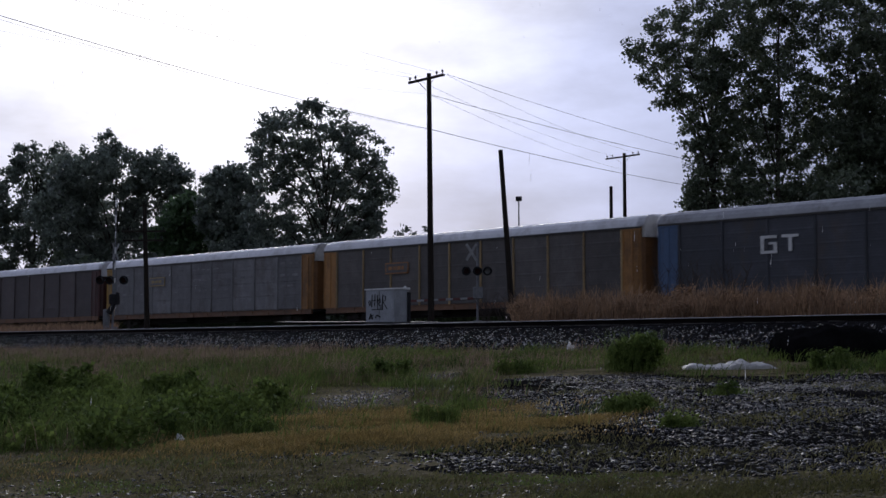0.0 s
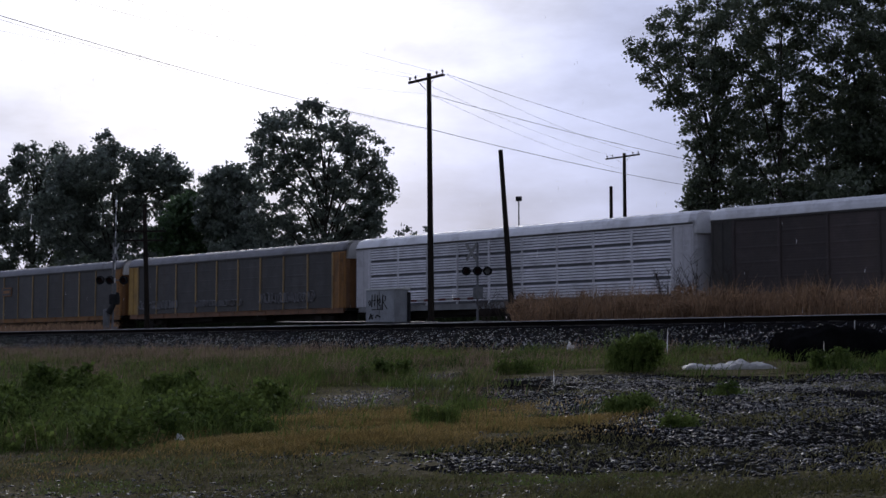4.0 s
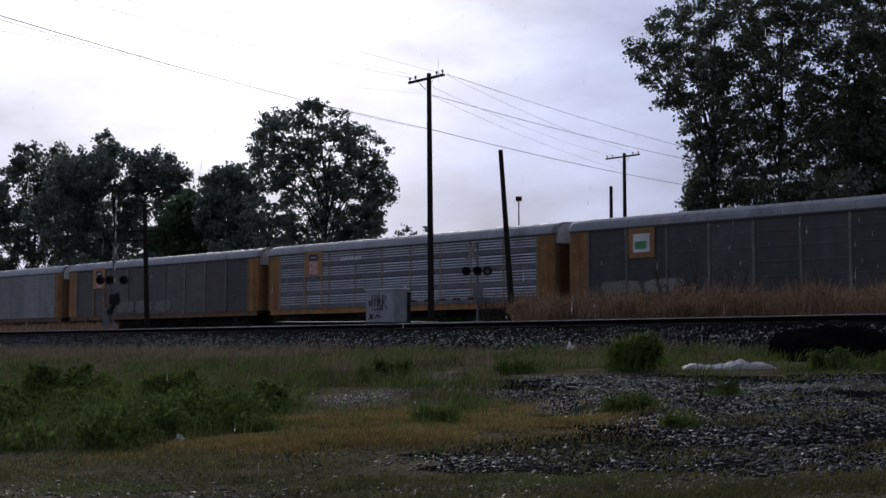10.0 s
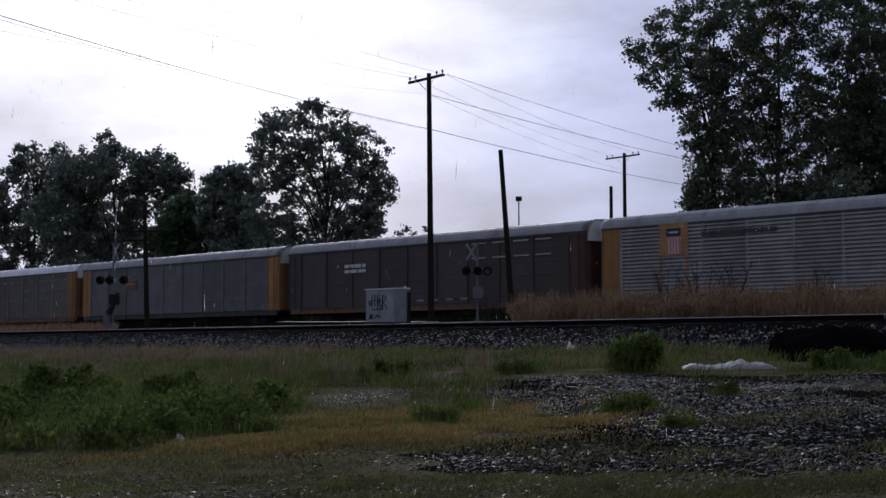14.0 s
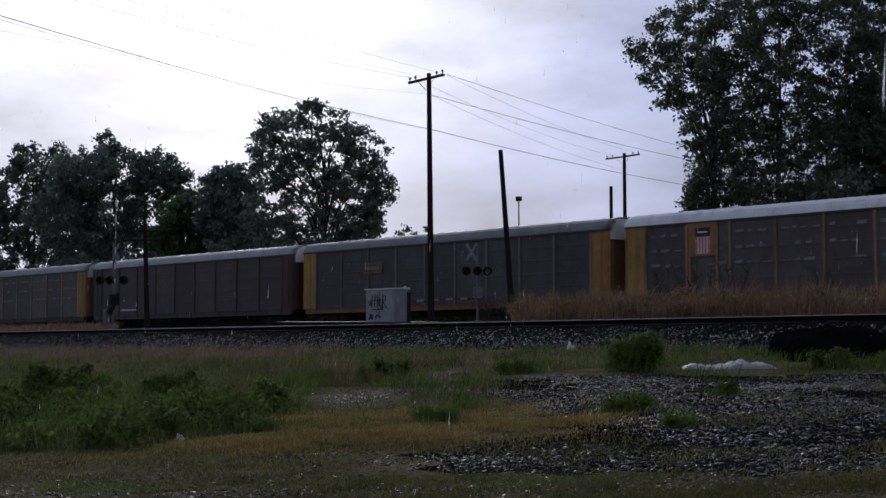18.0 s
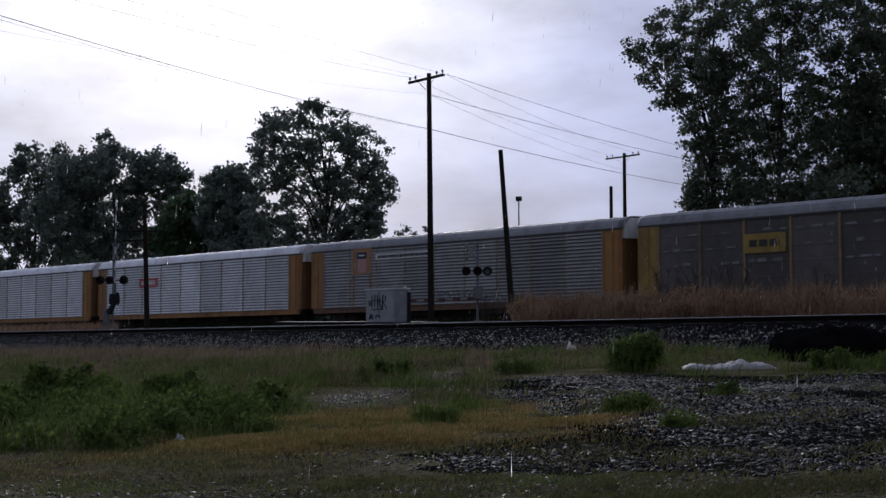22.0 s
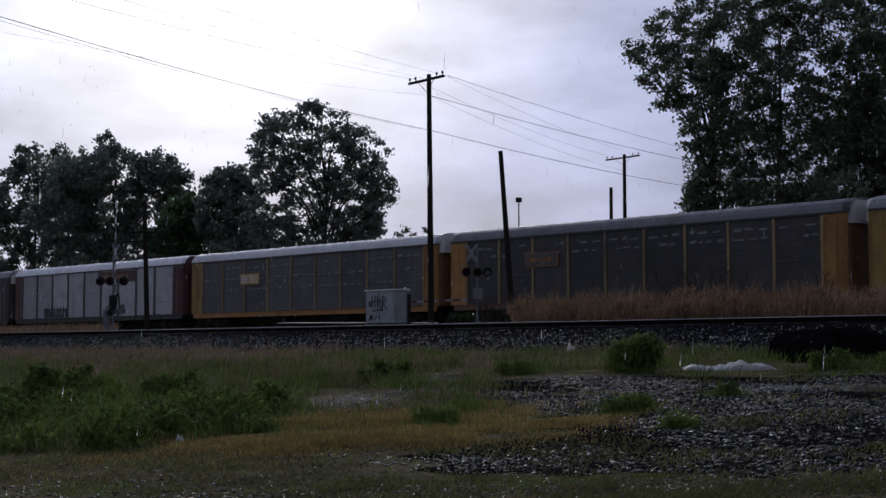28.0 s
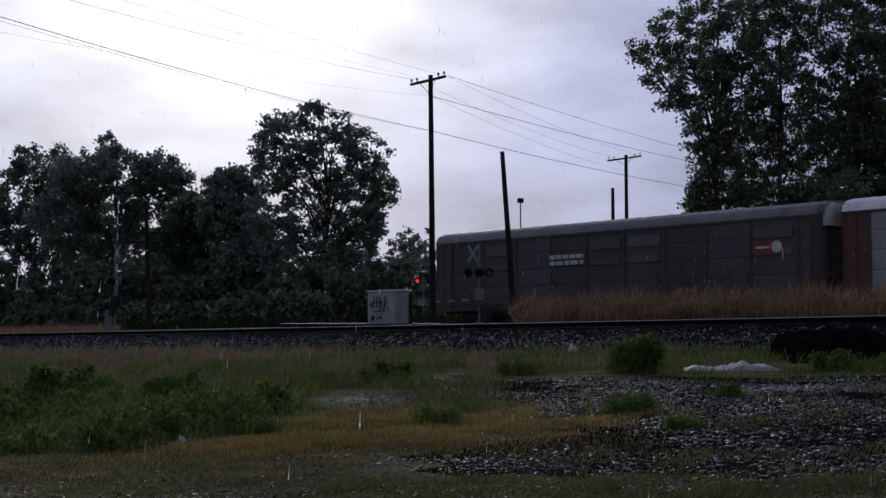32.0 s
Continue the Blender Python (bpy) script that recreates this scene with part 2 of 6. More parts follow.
# ---- mesh tools ----
class Shape:
    """Collects the faces of one mesh."""

    def __init__(self):
        self.v, self.f = [], []

    def add(self, verts, faces):
        k = len(self.v)
        self.v.extend(verts)
        self.f.extend(tuple(i + k for i in f) for f in faces)
        return self

    def box(self, x0, x1, y0, y1, z0, z1, b=0.0):
        """A block; b: bevel along all its edges."""
        if not b:
            v = [(x, y, z) for z in (z0, z1) for x, y in ((x0, y0), (x1, y0), (x1, y1), (x0, y1))]
            return self.add(v, [(3, 2, 1, 0), (4, 5, 6, 7), (0, 1, 5, 4), (1, 2, 6, 5), (2, 3, 7, 6), (3, 0, 4, 7)])
        bm = bmesh.new()
        bmesh.ops.create_cube(bm, size=1, matrix=Matrix.Translation(((x0 + x1) / 2, (y0 + y1) / 2, (z0 + z1) / 2)) @ Matrix.Diagonal((x1 - x0, y1 - y0, z1 - z0, 1)))
        bmesh.ops.bevel(bm, geom=bm.edges[:], offset=b, segments=1, affect="EDGES")
        bm.verts.index_update()
        self.add([tuple(v.co) for v in bm.verts], [tuple(v.index for v in f.verts) for f in bm.faces])
        bm.free()
        return self

    def tube(self, points, radii, n=8, cap=True):
        """A round bar through the points."""
        k = len(self.v)
        pts = [Vector(p) for p in points]
        for i, p in enumerate(pts):
            way = (pts[min(i + 1, len(pts) - 1)] - pts[max(i - 1, 0)]).normalized()
            side = way.cross(Vector((0.31, 0.95, 0.05)) if abs(way.y) < 0.9 else Vector((1, 0, 0.1))).normalized()
            up = way.cross(side)
            r = radii[i] if isinstance(radii, (list, tuple)) else radii
            for j in range(n):
                c = 2 * math.pi * j / n
                self.v.append(tuple(p + (side * math.cos(c) + up * math.sin(c)) * r))
        for i in range(len(pts) - 1):
            for j in range(n):
                a, b = k + i * n + j, k + i * n + (j + 1) % n
                self.f.append((a, b, b + n, a + n))
        if cap:
            self.f.append(tuple(k + j for j in reversed(range(n))))
            self.f.append(tuple(k + (len(pts) - 1) * n + j for j in range(n)))
        return self

    def disc(self, centre, axis, r, depth, n=20):
        c, w = Vector(centre), Vector(axis).normalized()
        return self.tube([c, c + w * depth], r, n)

    def sweep(self, profile, x0, x1):
        """A profile of (y, z) points drawn out along x."""
        n = len(profile)
        return self.add([(x, y, z) for x in (x0, x1) for y, z in profile],
                        [tuple(range(n)), tuple(range(2 * n - 1, n - 1, -1))] + [(i, i + n, (i + 1) % n + n, (i + 1) % n) for i in range(n)])

    def mesh(self, name, mat=None, smooth=False):
        me = bpy.data.meshes.new(name)
        me.from_pydata(self.v, [], self.f)
        me.validate()
        bm = bmesh.new()
        bm.from_mesh(me)
        bmesh.ops.recalc_face_normals(bm, faces=bm.faces)
        bm.to_mesh(me)
        bm.free()
        if smooth:
            me.polygons.foreach_set("use_smooth", [True] * len(me.polygons))
        if mat:
            me.materials.append(mat)
        return me


def quads(name, verts, mat, per=4):
    """A mesh of many loose faces of `per` corners from an array of corners."""
    verts = np.asarray(verts, dtype=np.float32).reshape(-1, 3)
    n = len(verts) // per
    me = bpy.data.meshes.new(name)
    me.vertices.add(n * per)
    me.vertices.foreach_set("co", verts[: n * per].ravel())
    me.loops.add(n * per)
    me.loops.foreach_set("vertex_index", np.arange(n * per, dtype=np.int32))
    me.polygons.add(n)
    me.polygons.foreach_set("loop_start", np.arange(0, n * per, per, dtype=np.int32))
    me.update(calc_edges=True)
    me.materials.append(mat)
    return me


def part(name, shape, mat, parent, label="", smooth=False):
    """One mesh object under a thing or a part."""
    me = shape if isinstance(shape, bpy.types.Mesh) else shape.mesh(name, mat, smooth)
    ob = new(name, me)
    if not me.materials:
        me.materials.append(mat)
    ob.parent = parent
    if me.materials[0] != mat:
        ob.material_slots[0].link = "OBJECT"
        ob.material_slots[0].material = mat
    if label:
        ob["label"] = label
    return ob


def thing(name, label, category, m=None, group="", kind=""):
    ob = tagged(new(name), label, category, group, kind)
    ob.empty_display_size = 0.3
    if m:
        ob.matrix_basis = m
    return ob


def solid(name, shape, mat, label, category="", group="", kind="", m=None, smooth=False):
    me = shape if isinstance(shape, bpy.types.Mesh) else shape.mesh(name, mat, smooth)
    ob = tagged(new(name, me), label, category, group, kind)
    if m:
        ob.matrix_basis = m
    return ob


RNG = np.random.default_rng(7)


def track_pose(a, d, z):
    x, y = spot(a, d)
    return pose(x, y, z, 0, 0, TURN)


def inside(x, y, poly):
    hit = False
    for i in range(len(poly)):
        (x0, y0), (x1, y1) = poly[i], poly[i - 1]
        if (y0 > y) != (y1 > y) and x < (x1 - x0) * (y - y0) / (y1 - y0) + x0:
            hit = not hit
    return hit


GRAVEL = [(-0.5, 13.0), (0.9, 15.6), (1.6, 18.0), (1.0, 21.5), (-0.2, 27.0), (3.2, 28.0), (7.2, 26.0), (11.0, 22.0), (9.0, 12.0), (4.0, 11.6)]
WEEDS = [(-12.0, 18.0), (-6.2, 15.8), (-3.6, 16.6), (-2.7, 19.5), (-1.7, 22.0), (-1.0, 26.0), (0.5, 30.0), (-6.0, 42.0), (-16.0, 50.0), (-18.0, 30.0)]
MOUNDS = [(-12.0, 30.0), (-8.9, 28.5), (-7.0, 28.5), (-5.2, 27.0), (-3.5, 23.0), (-2.6, 19.0), (-2.7, 17.2), (-3.4, 16.2), (-4.4, 16.1), (-6.0, 16.4), (-10.0, 20.0)]
MIDDLE = [(-4.9, 36.0), (-0.5, 33.0), (0.9, 26.0), (0.4, 20.5), (-0.4, 19.8), (-1.2, 21.4), (-2.2, 21.5), (-3.4, 25.0)]
TAN = [(-3.4, 14.2), (-2.4, 14.6), (-0.5, 14.8), (1.0, 16.2), (1.6, 17.8), (0.2, 20.0), (-1.6, 21.0), (-2.5, 18.5), (-3.2, 16.0)]


# ---- ground, road, tracks ----
def build_ground():
    ds = sorted({-3000, -1200, -500, -200, -90, -40, -20, *np.arange(-10, 34.1, 0.5), *np.arange(34.5, 70, 1.5), 75, 82, 90, 110, 140, 200, 320, 600, 1200, 3000})
    aa = sorted({-3000, -1500, -700, -400, -260, -180, -140, *np.arange(-120, -60, 4), *np.arange(-60, 20, 0.8), *np.arange(20, 60, 6), 80, 120, 200, 400, 900, 3000})
    verts = []
    for d in ds:
        for a in aa:
            x, y = spot(a, d)
            verts.append((x, y, ground_z(x, y)))
    n = len(aa)
    faces = [(i * n + j, i * n + j + 1, (i + 1) * n + j + 1, (i + 1) * n + j) for i in range(len(ds) - 1) for j in range(n - 1)]
    ob = solid("ground", Shape().add(verts, faces), M_DIRT, "wet dark dirt and thin grass sloping up to the tracks", kind="structure", smooth=True)
    ob.data.materials.append(M_FINES)
    for f in ob.data.polygons:
        c = f.center
        if 10 < c.y < 32 and inside(c.x + 0.4 * noise.noise(c * 0.9), c.y + 0.6 * noise.noise(c * 0.7), GRAVEL):
            f.material_index = 1


def build_road():
    verts, faces = [], []
    rows = [(-3.7, 60.2), (-3.8, 63), (-4.0, 68), (-4.3, 76), (-4.8, 84), (-5.2, 95), (-6, 115), (-7, 150), (-8, 220)]
    for x, y in rows:
        for s in (-3.8, -3.6, 3.6, 3.8):
            z = max(ground_z(x + q, y) for q in (-3.8, 0, 3.8)) + (0.07 if abs(s) < 3.7 else -0.05)
            verts.append((x + s, y, z))
    for i in range(len(rows) - 1):
        for j in range(3):
            faces.append((i * 4 + j, i * 4 + j + 1, i * 4 + j + 5, i * 4 + j + 4))
    solid("road", Shape().add(verts, faces), M_ROAD, "wet grey asphalt road running over the level crossing", kind="structure")


# Only the top strip is pale as lit; the rest stays black.
RAIL_HEAD = [(-0.038, -0.022), (0.038, -0.022), (0.038, -0.004), (0.03, 0.001), (-0.03, 0.001), (-0.038, -0.004)]
RAIL_PROFILE = [(-0.07, -0.18), (0.07, -0.18), (0.07, -0.165), (0.012, -0.145), (0.012, -0.045), (0.038, -0.038), (0.038, -0.023), (-0.038, -0.023), (-0.038, -0.038), (-0.012, -0.045), (-0.012, -0.145), (-0.07, -0.165)]


def build_track(name, d, z, a0, a1, tie_parts):
    """Two rails on ties in a ballast bed; d, z: the near rail's head."""
    base = [(-3.1, -1.15), (-0.95, -0.28), (-0.6, -0.2), (2.1, -0.2), (2.45, -0.28), (4.4, -1.0)] if tie_parts else [(-2.4, -0.75), (-0.95, -0.28), (-0.6, -0.2), (2.1, -0.2), (2.45, -0.28), (3.6, -0.75)]
    bed = solid("ballast_bed", Shape().sweep(base, a0, a1), M_BALLAST, "near-black ballast bed under the " + name, kind="structure", m=track_pose(0, d, z))
    for y in (0, 1.505):
        rail = thing("rail", "worn steel rail of the " + name, "rail", track_pose(0, d, z), group="rails of the " + name)
        part("rail_web", Shape().sweep([(y + p, q) for p, q in RAIL_PROFILE], a0, a1), M_RAIL, rail, "rusty web and foot, black as in shade")
        part("rail_head", Shape().sweep([(y + p, q) for p, q in RAIL_HEAD], a0, a1), M_HEAD, rail, "worn steel head, pale as if lit")
    tie = Shape().box(-0.115, 0.115, -0.55, 2.05, -0.36, -0.182, 0.012).mesh("tie", M_TIE)
    if tie_parts:
        for i in range(116):
            ob = part("tie", tie, M_TIE, bed)
            ob.location = (-82 + i * 0.54 + RNG.uniform(-0.02, 0.02), RNG.uniform(-0.04, 0.04), RNG.uniform(-0.012, 0.004))
    else:
        s = Shape()
        for i in range(420):
            s.box(-160 + i * 0.6, -160 + i * 0.6 + 0.23, -0.55, 2.05, -0.36, -0.182)
        tagged(part("ties", s, M_TIE, bed), kind="stuff")


build_ground()
build_road()
build_track("near track", 35.0, RAIL_NEAR, -600, 400, True)
build_track("far track", 61.78, RAIL_FAR, -900, 600, False)


# ---- the train ----
CAR_LEN, CAR_STEP, CAR_W = 27.4, 28.5, 3.2
END_X0, END_X1 = 1.4, 26.0
N_BAY = 9
BAY = (END_X1 - END_X0) / N_BAY
Z_SILL, Z_DECK, Z_EAVE, Z_TOP = 0.75, 1.08, 5.05, 5.76


def louvre_panel():
    """A bay of four tiers: four overhanging slats above a plain band."""
    prof = []
    z0, z1 = Z_DECK + 0.05, Z_EAVE - 0.04
    tier = (z1 - z0) / 4
    for k in range(4):
        b = z0 + k * tier
        prof += [(0.03, b), (0.03, b + 0.3)]
        st = (tier - 0.31) / 4
        for j in range(4):
            q = b + 0.3 + j * st
            prof += [(-0.05, q), (0.03, q + st * 0.52), (0.088, q + st * 0.54), (0.088, q + st * 0.97)]
        prof.append((0.03, b + tier - 0.01))
    return prof


def slat_panel():
    """A bay of nineteen even overhanging slats with dark gaps between them."""
    z0, z1 = Z_DECK + 0.05, Z_EAVE - 0.04
    st = (z1 - z0) / 19
    prof = []
    for j in range(19):
        q = z0 + j * st
        prof += [(-0.06, q), (0.025, q + st * 0.6), (0.088, q + st * 0.62), (0.088, q + st * 0.985)]
    prof.append((0.03, z1))
    return prof


def lapped_panel():
    """A bay of close slats in four tiers with thin dark gaps between the tiers."""
    z0, z1 = Z_DECK + 0.05, Z_EAVE - 0.04
    tier = (z1 - z0) / 4
    prof = []
    for k in range(4):
        b = z0 + k * tier
        prof += [(0.088, b), (0.088, b + 0.13)]
        st = (tier - 0.14) / 5
        for j in range(5):
            q = b + 0.13 + j * st
            prof += [(-0.035, q), (0.02, q + st * 0.72), (0.07, q + st * 0.75), (0.07, q + st * 0.97)]
    prof.append((0.03, z1))
    return prof


def mesh_panel():
    """A bay of perforated sheet, ribbed lightly, in five tiers."""
    prof = []
    z0, z1 = Z_DECK + 0.05, Z_EAVE - 0.04
    tier = (z1 - z0) / 5
    for k in range(5):
        b = z0 + k * tier
        prof += [(0.025, b), (0.025, b + 0.05), (0.03, b + 0.08)]
        n = 5
        st = (tier - 0.12) / n
        for j in range(n):
            q = b + 0.1 + j * st
            prof += [(0.0322, q + st * 0.1), (0.0322, q + st * 0.45), (0.0305, q + st * 0.6), (0.0305, q + st * 0.95)]
    prof.append((0.03, z1))
    return prof


def plain_panel():
    """A bay of lightly ribbed sheets with lapped joints."""
    prof = []
    z0, z1 = Z_DECK + 0.05, Z_EAVE - 0.04
    tier = (z1 - z0) / 4
    for k in range(4):
        b = z0 + k * tier
        prof += [(0.05, b), (0.05, b + 0.05), (0.02, b + 0.055)]
        st = (tier - 0.07) / 7
        for j in range(7):
            q = b + 0.06 + j * st
            prof += [(0.016, q), (0.016, q + st * 0.5), (0.026, q + st * 0.62), (0.026, q + st * 0.95)]
    return prof


def panel_mesh(name, prof):
    verts, faces = [], []
    n = len(prof)
    for x in (0.03, BAY - 0.03):
        verts += [(x, y, z) for y, z in prof]
    faces = [(i, i + 1, i + 1 + n, i + n) for i in range(n - 1)]
    k = len(verts)
    z0, z1 = prof[0][1], prof[-1][1]
    verts += [(0.03, 0.09, z0), (BAY - 0.03, 0.09, z0), (BAY - 0.03, 0.09, z1), (0.03, 0.09, z1)]
    faces += [(k, k + 1, k + 2, k + 3), (0, n, k + 1, k), (n - 1, 2 * n - 1, k + 2, k + 3)]
    return Shape().add(verts, faces).mesh(name)


PANELS = {"louvre": panel_mesh("panel", louvre_panel()), "slats": panel_mesh("panel", slat_panel()), "lapped": panel_mesh("panel", lapped_panel()), "mesh": panel_mesh("panel", mesh_panel()), "plain": panel_mesh("panel", plain_panel())}


def roof_mesh():
    """A roof with sloping shoulders, cross seams and rounded ends."""
    prof = [(-0.03, Z_EAVE - 0.03), (-0.03, Z_EAVE + 0.03), (0.04, Z_EAVE + 0.22), (0.17, Z_EAVE + 0.44), (0.36, Z_EAVE + 0.58), (0.62, Z_EAVE + 0.65), (1.6, Z_TOP)]
    prof = prof + [(CAR_W - y, z) for y, z in reversed(prof[:-1])]
    xs = [(0.0, -0.16), (0.06, -0.05), (0.3, 0.0)]
    x = 0.3
    while x < CAR_LEN - 0.9:
        x += 1.09
        xs += [(x - 0.03, 0.0), (x - 0.025, 0.02), (x + 0.025, 0.02), (x + 0.03, 0.0)]
    xs += [(CAR_LEN - 0.3, 0.0), (CAR_LEN - 0.06, -0.05), (CAR_LEN, -0.16)]
    verts, faces = [], []
    n = len(prof)
    for x, lift in xs:
        for y, z in prof:
            k = (z - Z_EAVE) / (Z_TOP - Z_EAVE)
            verts.append((x, y, z + lift * max(0, k)))
    for i in range(len(xs) - 1):
        faces += [(i * n + j, i * n + j + 1, (i + 1) * n + j + 1, (i + 1) * n + j) for j in range(n - 1)]
    faces += [tuple(range(n)), tuple(range((len(xs) - 1) * n, len(xs) * n))]
    return Shape().add(verts, faces).mesh("roof")


def sill_mesh(y0, y1):
    s = Shape().box(0.25, CAR_LEN - 0.25, y0, y1, Z_SILL, Z_DECK)
    lip = -0.045 if y0 < 1 else 0.045
    for z in (Z_SILL - 0.005, Z_DECK - 0.02):
        s.box(0.25, CAR_LEN - 0.25, min(y0, y0 + lip), max(y1, y1 + lip), z, z + 0.04)
    for i in range(14):
        x = 1.3 + i * 1.9
        s.box(x, x + 0.06, min(y0, y0 + lip * 0.8), max(y1, y1 + lip * 0.8), Z_SILL, Z_DECK)
    return s.mesh("side_sill")


def end_panel_mesh(x0, x1):
    """The solid sheet beside an end door."""
    return Shape().box(x0, x1, 0.005, 0.06, Z_DECK, Z_EAVE - 0.02, 0.01).mesh("end_panel")


def door_mesh():
    """One leaf of a radial end door, bowed, with ribs."""
    s = Shape()
    prof = [(0.0, 0.05), (0.16, 0.3), (0.26, 0.8), (0.3, 1.55), (0.22, 1.55), (0.18, 0.8), (0.08, 0.32), (-0.08, 0.05)]
    n = len(prof)
    z0, z1 = Z_DECK + 0.02, Z_EAVE - 0.02
    s.add([(x, y, z) for z in (z0, z1) for x, y in prof], [tuple(range(n)), tuple(range(2 * n - 1, n - 1, -1))] + [(i, i + n, (i + 1) % n + n, (i + 1) % n) for i in range(n)])
    for z in (1.9, 2.9, 3.9):
        s.add([(x * 1.12, y, zz) for zz in (z, z + 0.08) for x, y in prof[:4]], [(0, 1, 5, 4), (1, 2, 6, 5), (2, 3, 7, 6)])
    return s.mesh("door_leaf")


def shroud_mesh():
    """The arched cap over an end door."""
    s = Shape()
    ys = [0.12 + (CAR_W - 0.24) * i / 10 for i in range(11)]
    verts = []
    for x in (0.0, 0.5):
        for y in ys:
            k = 1 - ((y - CAR_W / 2) / (CAR_W / 2)) ** 2
            verts.append((x * (0.45 + 0.55 * k), y, Z_EAVE + 0.62 * min(1, k * 1.9) - x * 0.12))
        for y in ys:
            k = 1 - ((y - CAR_W / 2) / (CAR_W / 2)) ** 2
            verts.append((x * (0.45 + 0.55 * k), y, Z_EAVE - 0.6))
    n = len(ys)
    faces = []
    for i in range(n - 1):
        faces += [(i, i + 1, 2 * n + i + 1, 2 * n + i), (2 * n + i, 2 * n + i + 1, 3 * n + i + 1, 3 * n + i), (n + i, n + i + 1, 3 * n + i + 1, 3 * n + i), (i, i + 1, n + i + 1, n + i)]
    faces += [(0, n, 3 * n, 2 * n), (n - 1, 2 * n - 1, 4 * n - 1, 3 * n - 1)]
    return s.add(verts, faces).mesh("end_cap")


def side_frame_mesh():
    s = Shape()
    prof = [(-1.25, 0.5), (-0.95, 0.62), (-0.4, 0.68), (0.4, 0.68), (0.95, 0.62), (1.25, 0.5), (1.2, 0.36), (0.8, 0.4), (0.45, 0.2), (-0.45, 0.2), (-0.8, 0.4), (-1.2, 0.36)]
    n = len(prof)
    s.add([(x, y, z) for y in (-0.07, 0.07) for x, z in prof], [tuple(range(n)), tuple(range(2 * n - 1, n - 1, -1))] + [(i, i + n, (i + 1) % n + n, (i + 1) % n) for i in range(n)])
    for x in (-0.9, 0.9):
        s.box(x - 0.16, x + 0.16, -0.12, 0.1, 0.28, 0.56, 0.03)
    return s.mesh("side_frame")


def wheelset_mesh():
    s = Shape()
    for y in (-0.72, 0.72):
        s.disc((0, y - 0.06, 0.42), (0, 1, 0), 0.42, 0.12, 20)
    return s.disc((0, -0.9, 0.42), (0, 1, 0), 0.08, 1.8, 8).mesh("wheelset")


CAR_MESH = {
    "roof": roof_mesh(), "sill_a": sill_mesh(0.02, 0.12), "sill_b": sill_mesh(CAR_W - 0.12, CAR_W - 0.02),
    "end_a": end_panel_mesh(0.0, END_X0), "end_b": end_panel_mesh(END_X1, CAR_LEN), "door": door_mesh(), "cap": shroud_mesh(),
    "rib": Shape().box(0, 0.06, -0.025, 0.03, Z_DECK, Z_EAVE - 0.21).mesh("rib"), "head": Shape().box(0, 1.36, -0.02, 0.03, Z_EAVE - 0.2, Z_EAVE - 0.1).mesh("head_rail"),
    "frame": side_frame_mesh(), "wheels": wheelset_mesh(),
    "post": Shape().box(-0.065, 0.065, -0.035, 0.06, Z_DECK - 0.02, Z_EAVE - 0.02, 0.012).mesh("post"),
    "rail": Shape().box(0.02, CAR_LEN - 0.02, -0.04, 0.06, Z_EAVE - 0.12, Z_EAVE - 0.02).mesh("top_rail"),
    "deck": Shape().box(0.1, CAR_LEN - 0.1, 0.13, CAR_W - 0.13, Z_DECK - 0.16, Z_DECK).mesh("deck"),
    "core": Shape().box(0.35, CAR_LEN - 0.35, 0.11, CAR_W - 0.11, Z_DECK, Z_EAVE - 0.01).mesh("rack_body"),
    "beam": Shape().box(1.0, CAR_LEN - 1.0, CAR_W / 2 - 0.35, CAR_W / 2 + 0.35, 0.32, Z_DECK - 0.16, 0.03).box(9.0, 11.2, 0.5, 1.2, 0.42, 0.9, 0.05).box(16.5, 18.0, 0.45, 1.2, 0.4, 0.9, 0.05).mesh("centre_beam"),
    "draft": Shape().box(-0.56, 0.5, CAR_W / 2 - 0.13, CAR_W / 2 + 0.13, 0.68, 0.94, 0.04).box(-0.58, -0.34, CAR_W / 2 - 0.2, CAR_W / 2 + 0.16, 0.62, 0.98, 0.05).mesh("coupler"),
    "ladder": None, "band": Shape().box(END_X0, END_X1, -0.012, 0.03, 0.0, 0.29).mesh("tier_band"),
}
ladder = Shape()
for y in (0.0, 0.4):
    ladder.box(y, y + 0.03, -0.07, -0.04, 1.1, 4.7)
for k in range(11):
    ladder.box(0.0, 0.43, -0.07, -0.05, 1.25 + k * 0.32, 1.27 + k * 0.32)
CAR_MESH["ladder"] = ladder.mesh("ladder")


def paint(name, rgb, spread=0.25, rough=0.55, stain=((0.06, 0.045, 0.035), 0.55), metal=0.0):
    d = tuple(c * (1 - spread) for c in rgb)
    l = tuple(min(1, c * (1 + spread)) for c in rgb)
    chalk = tuple(min(0.8, c * 1.5 + 0.009) for c in rgb) if max(rgb) < 0.3 else tuple(c * 0.55 for c in rgb)
    return material(name, d, l, rough, 1.1, metal, 0.12, 18, stretch=(1.0, 1.0, 0.35), stain=stain, each=0.24, streak=(chalk, 0.62, (0.9, 1.0, 3.0)))


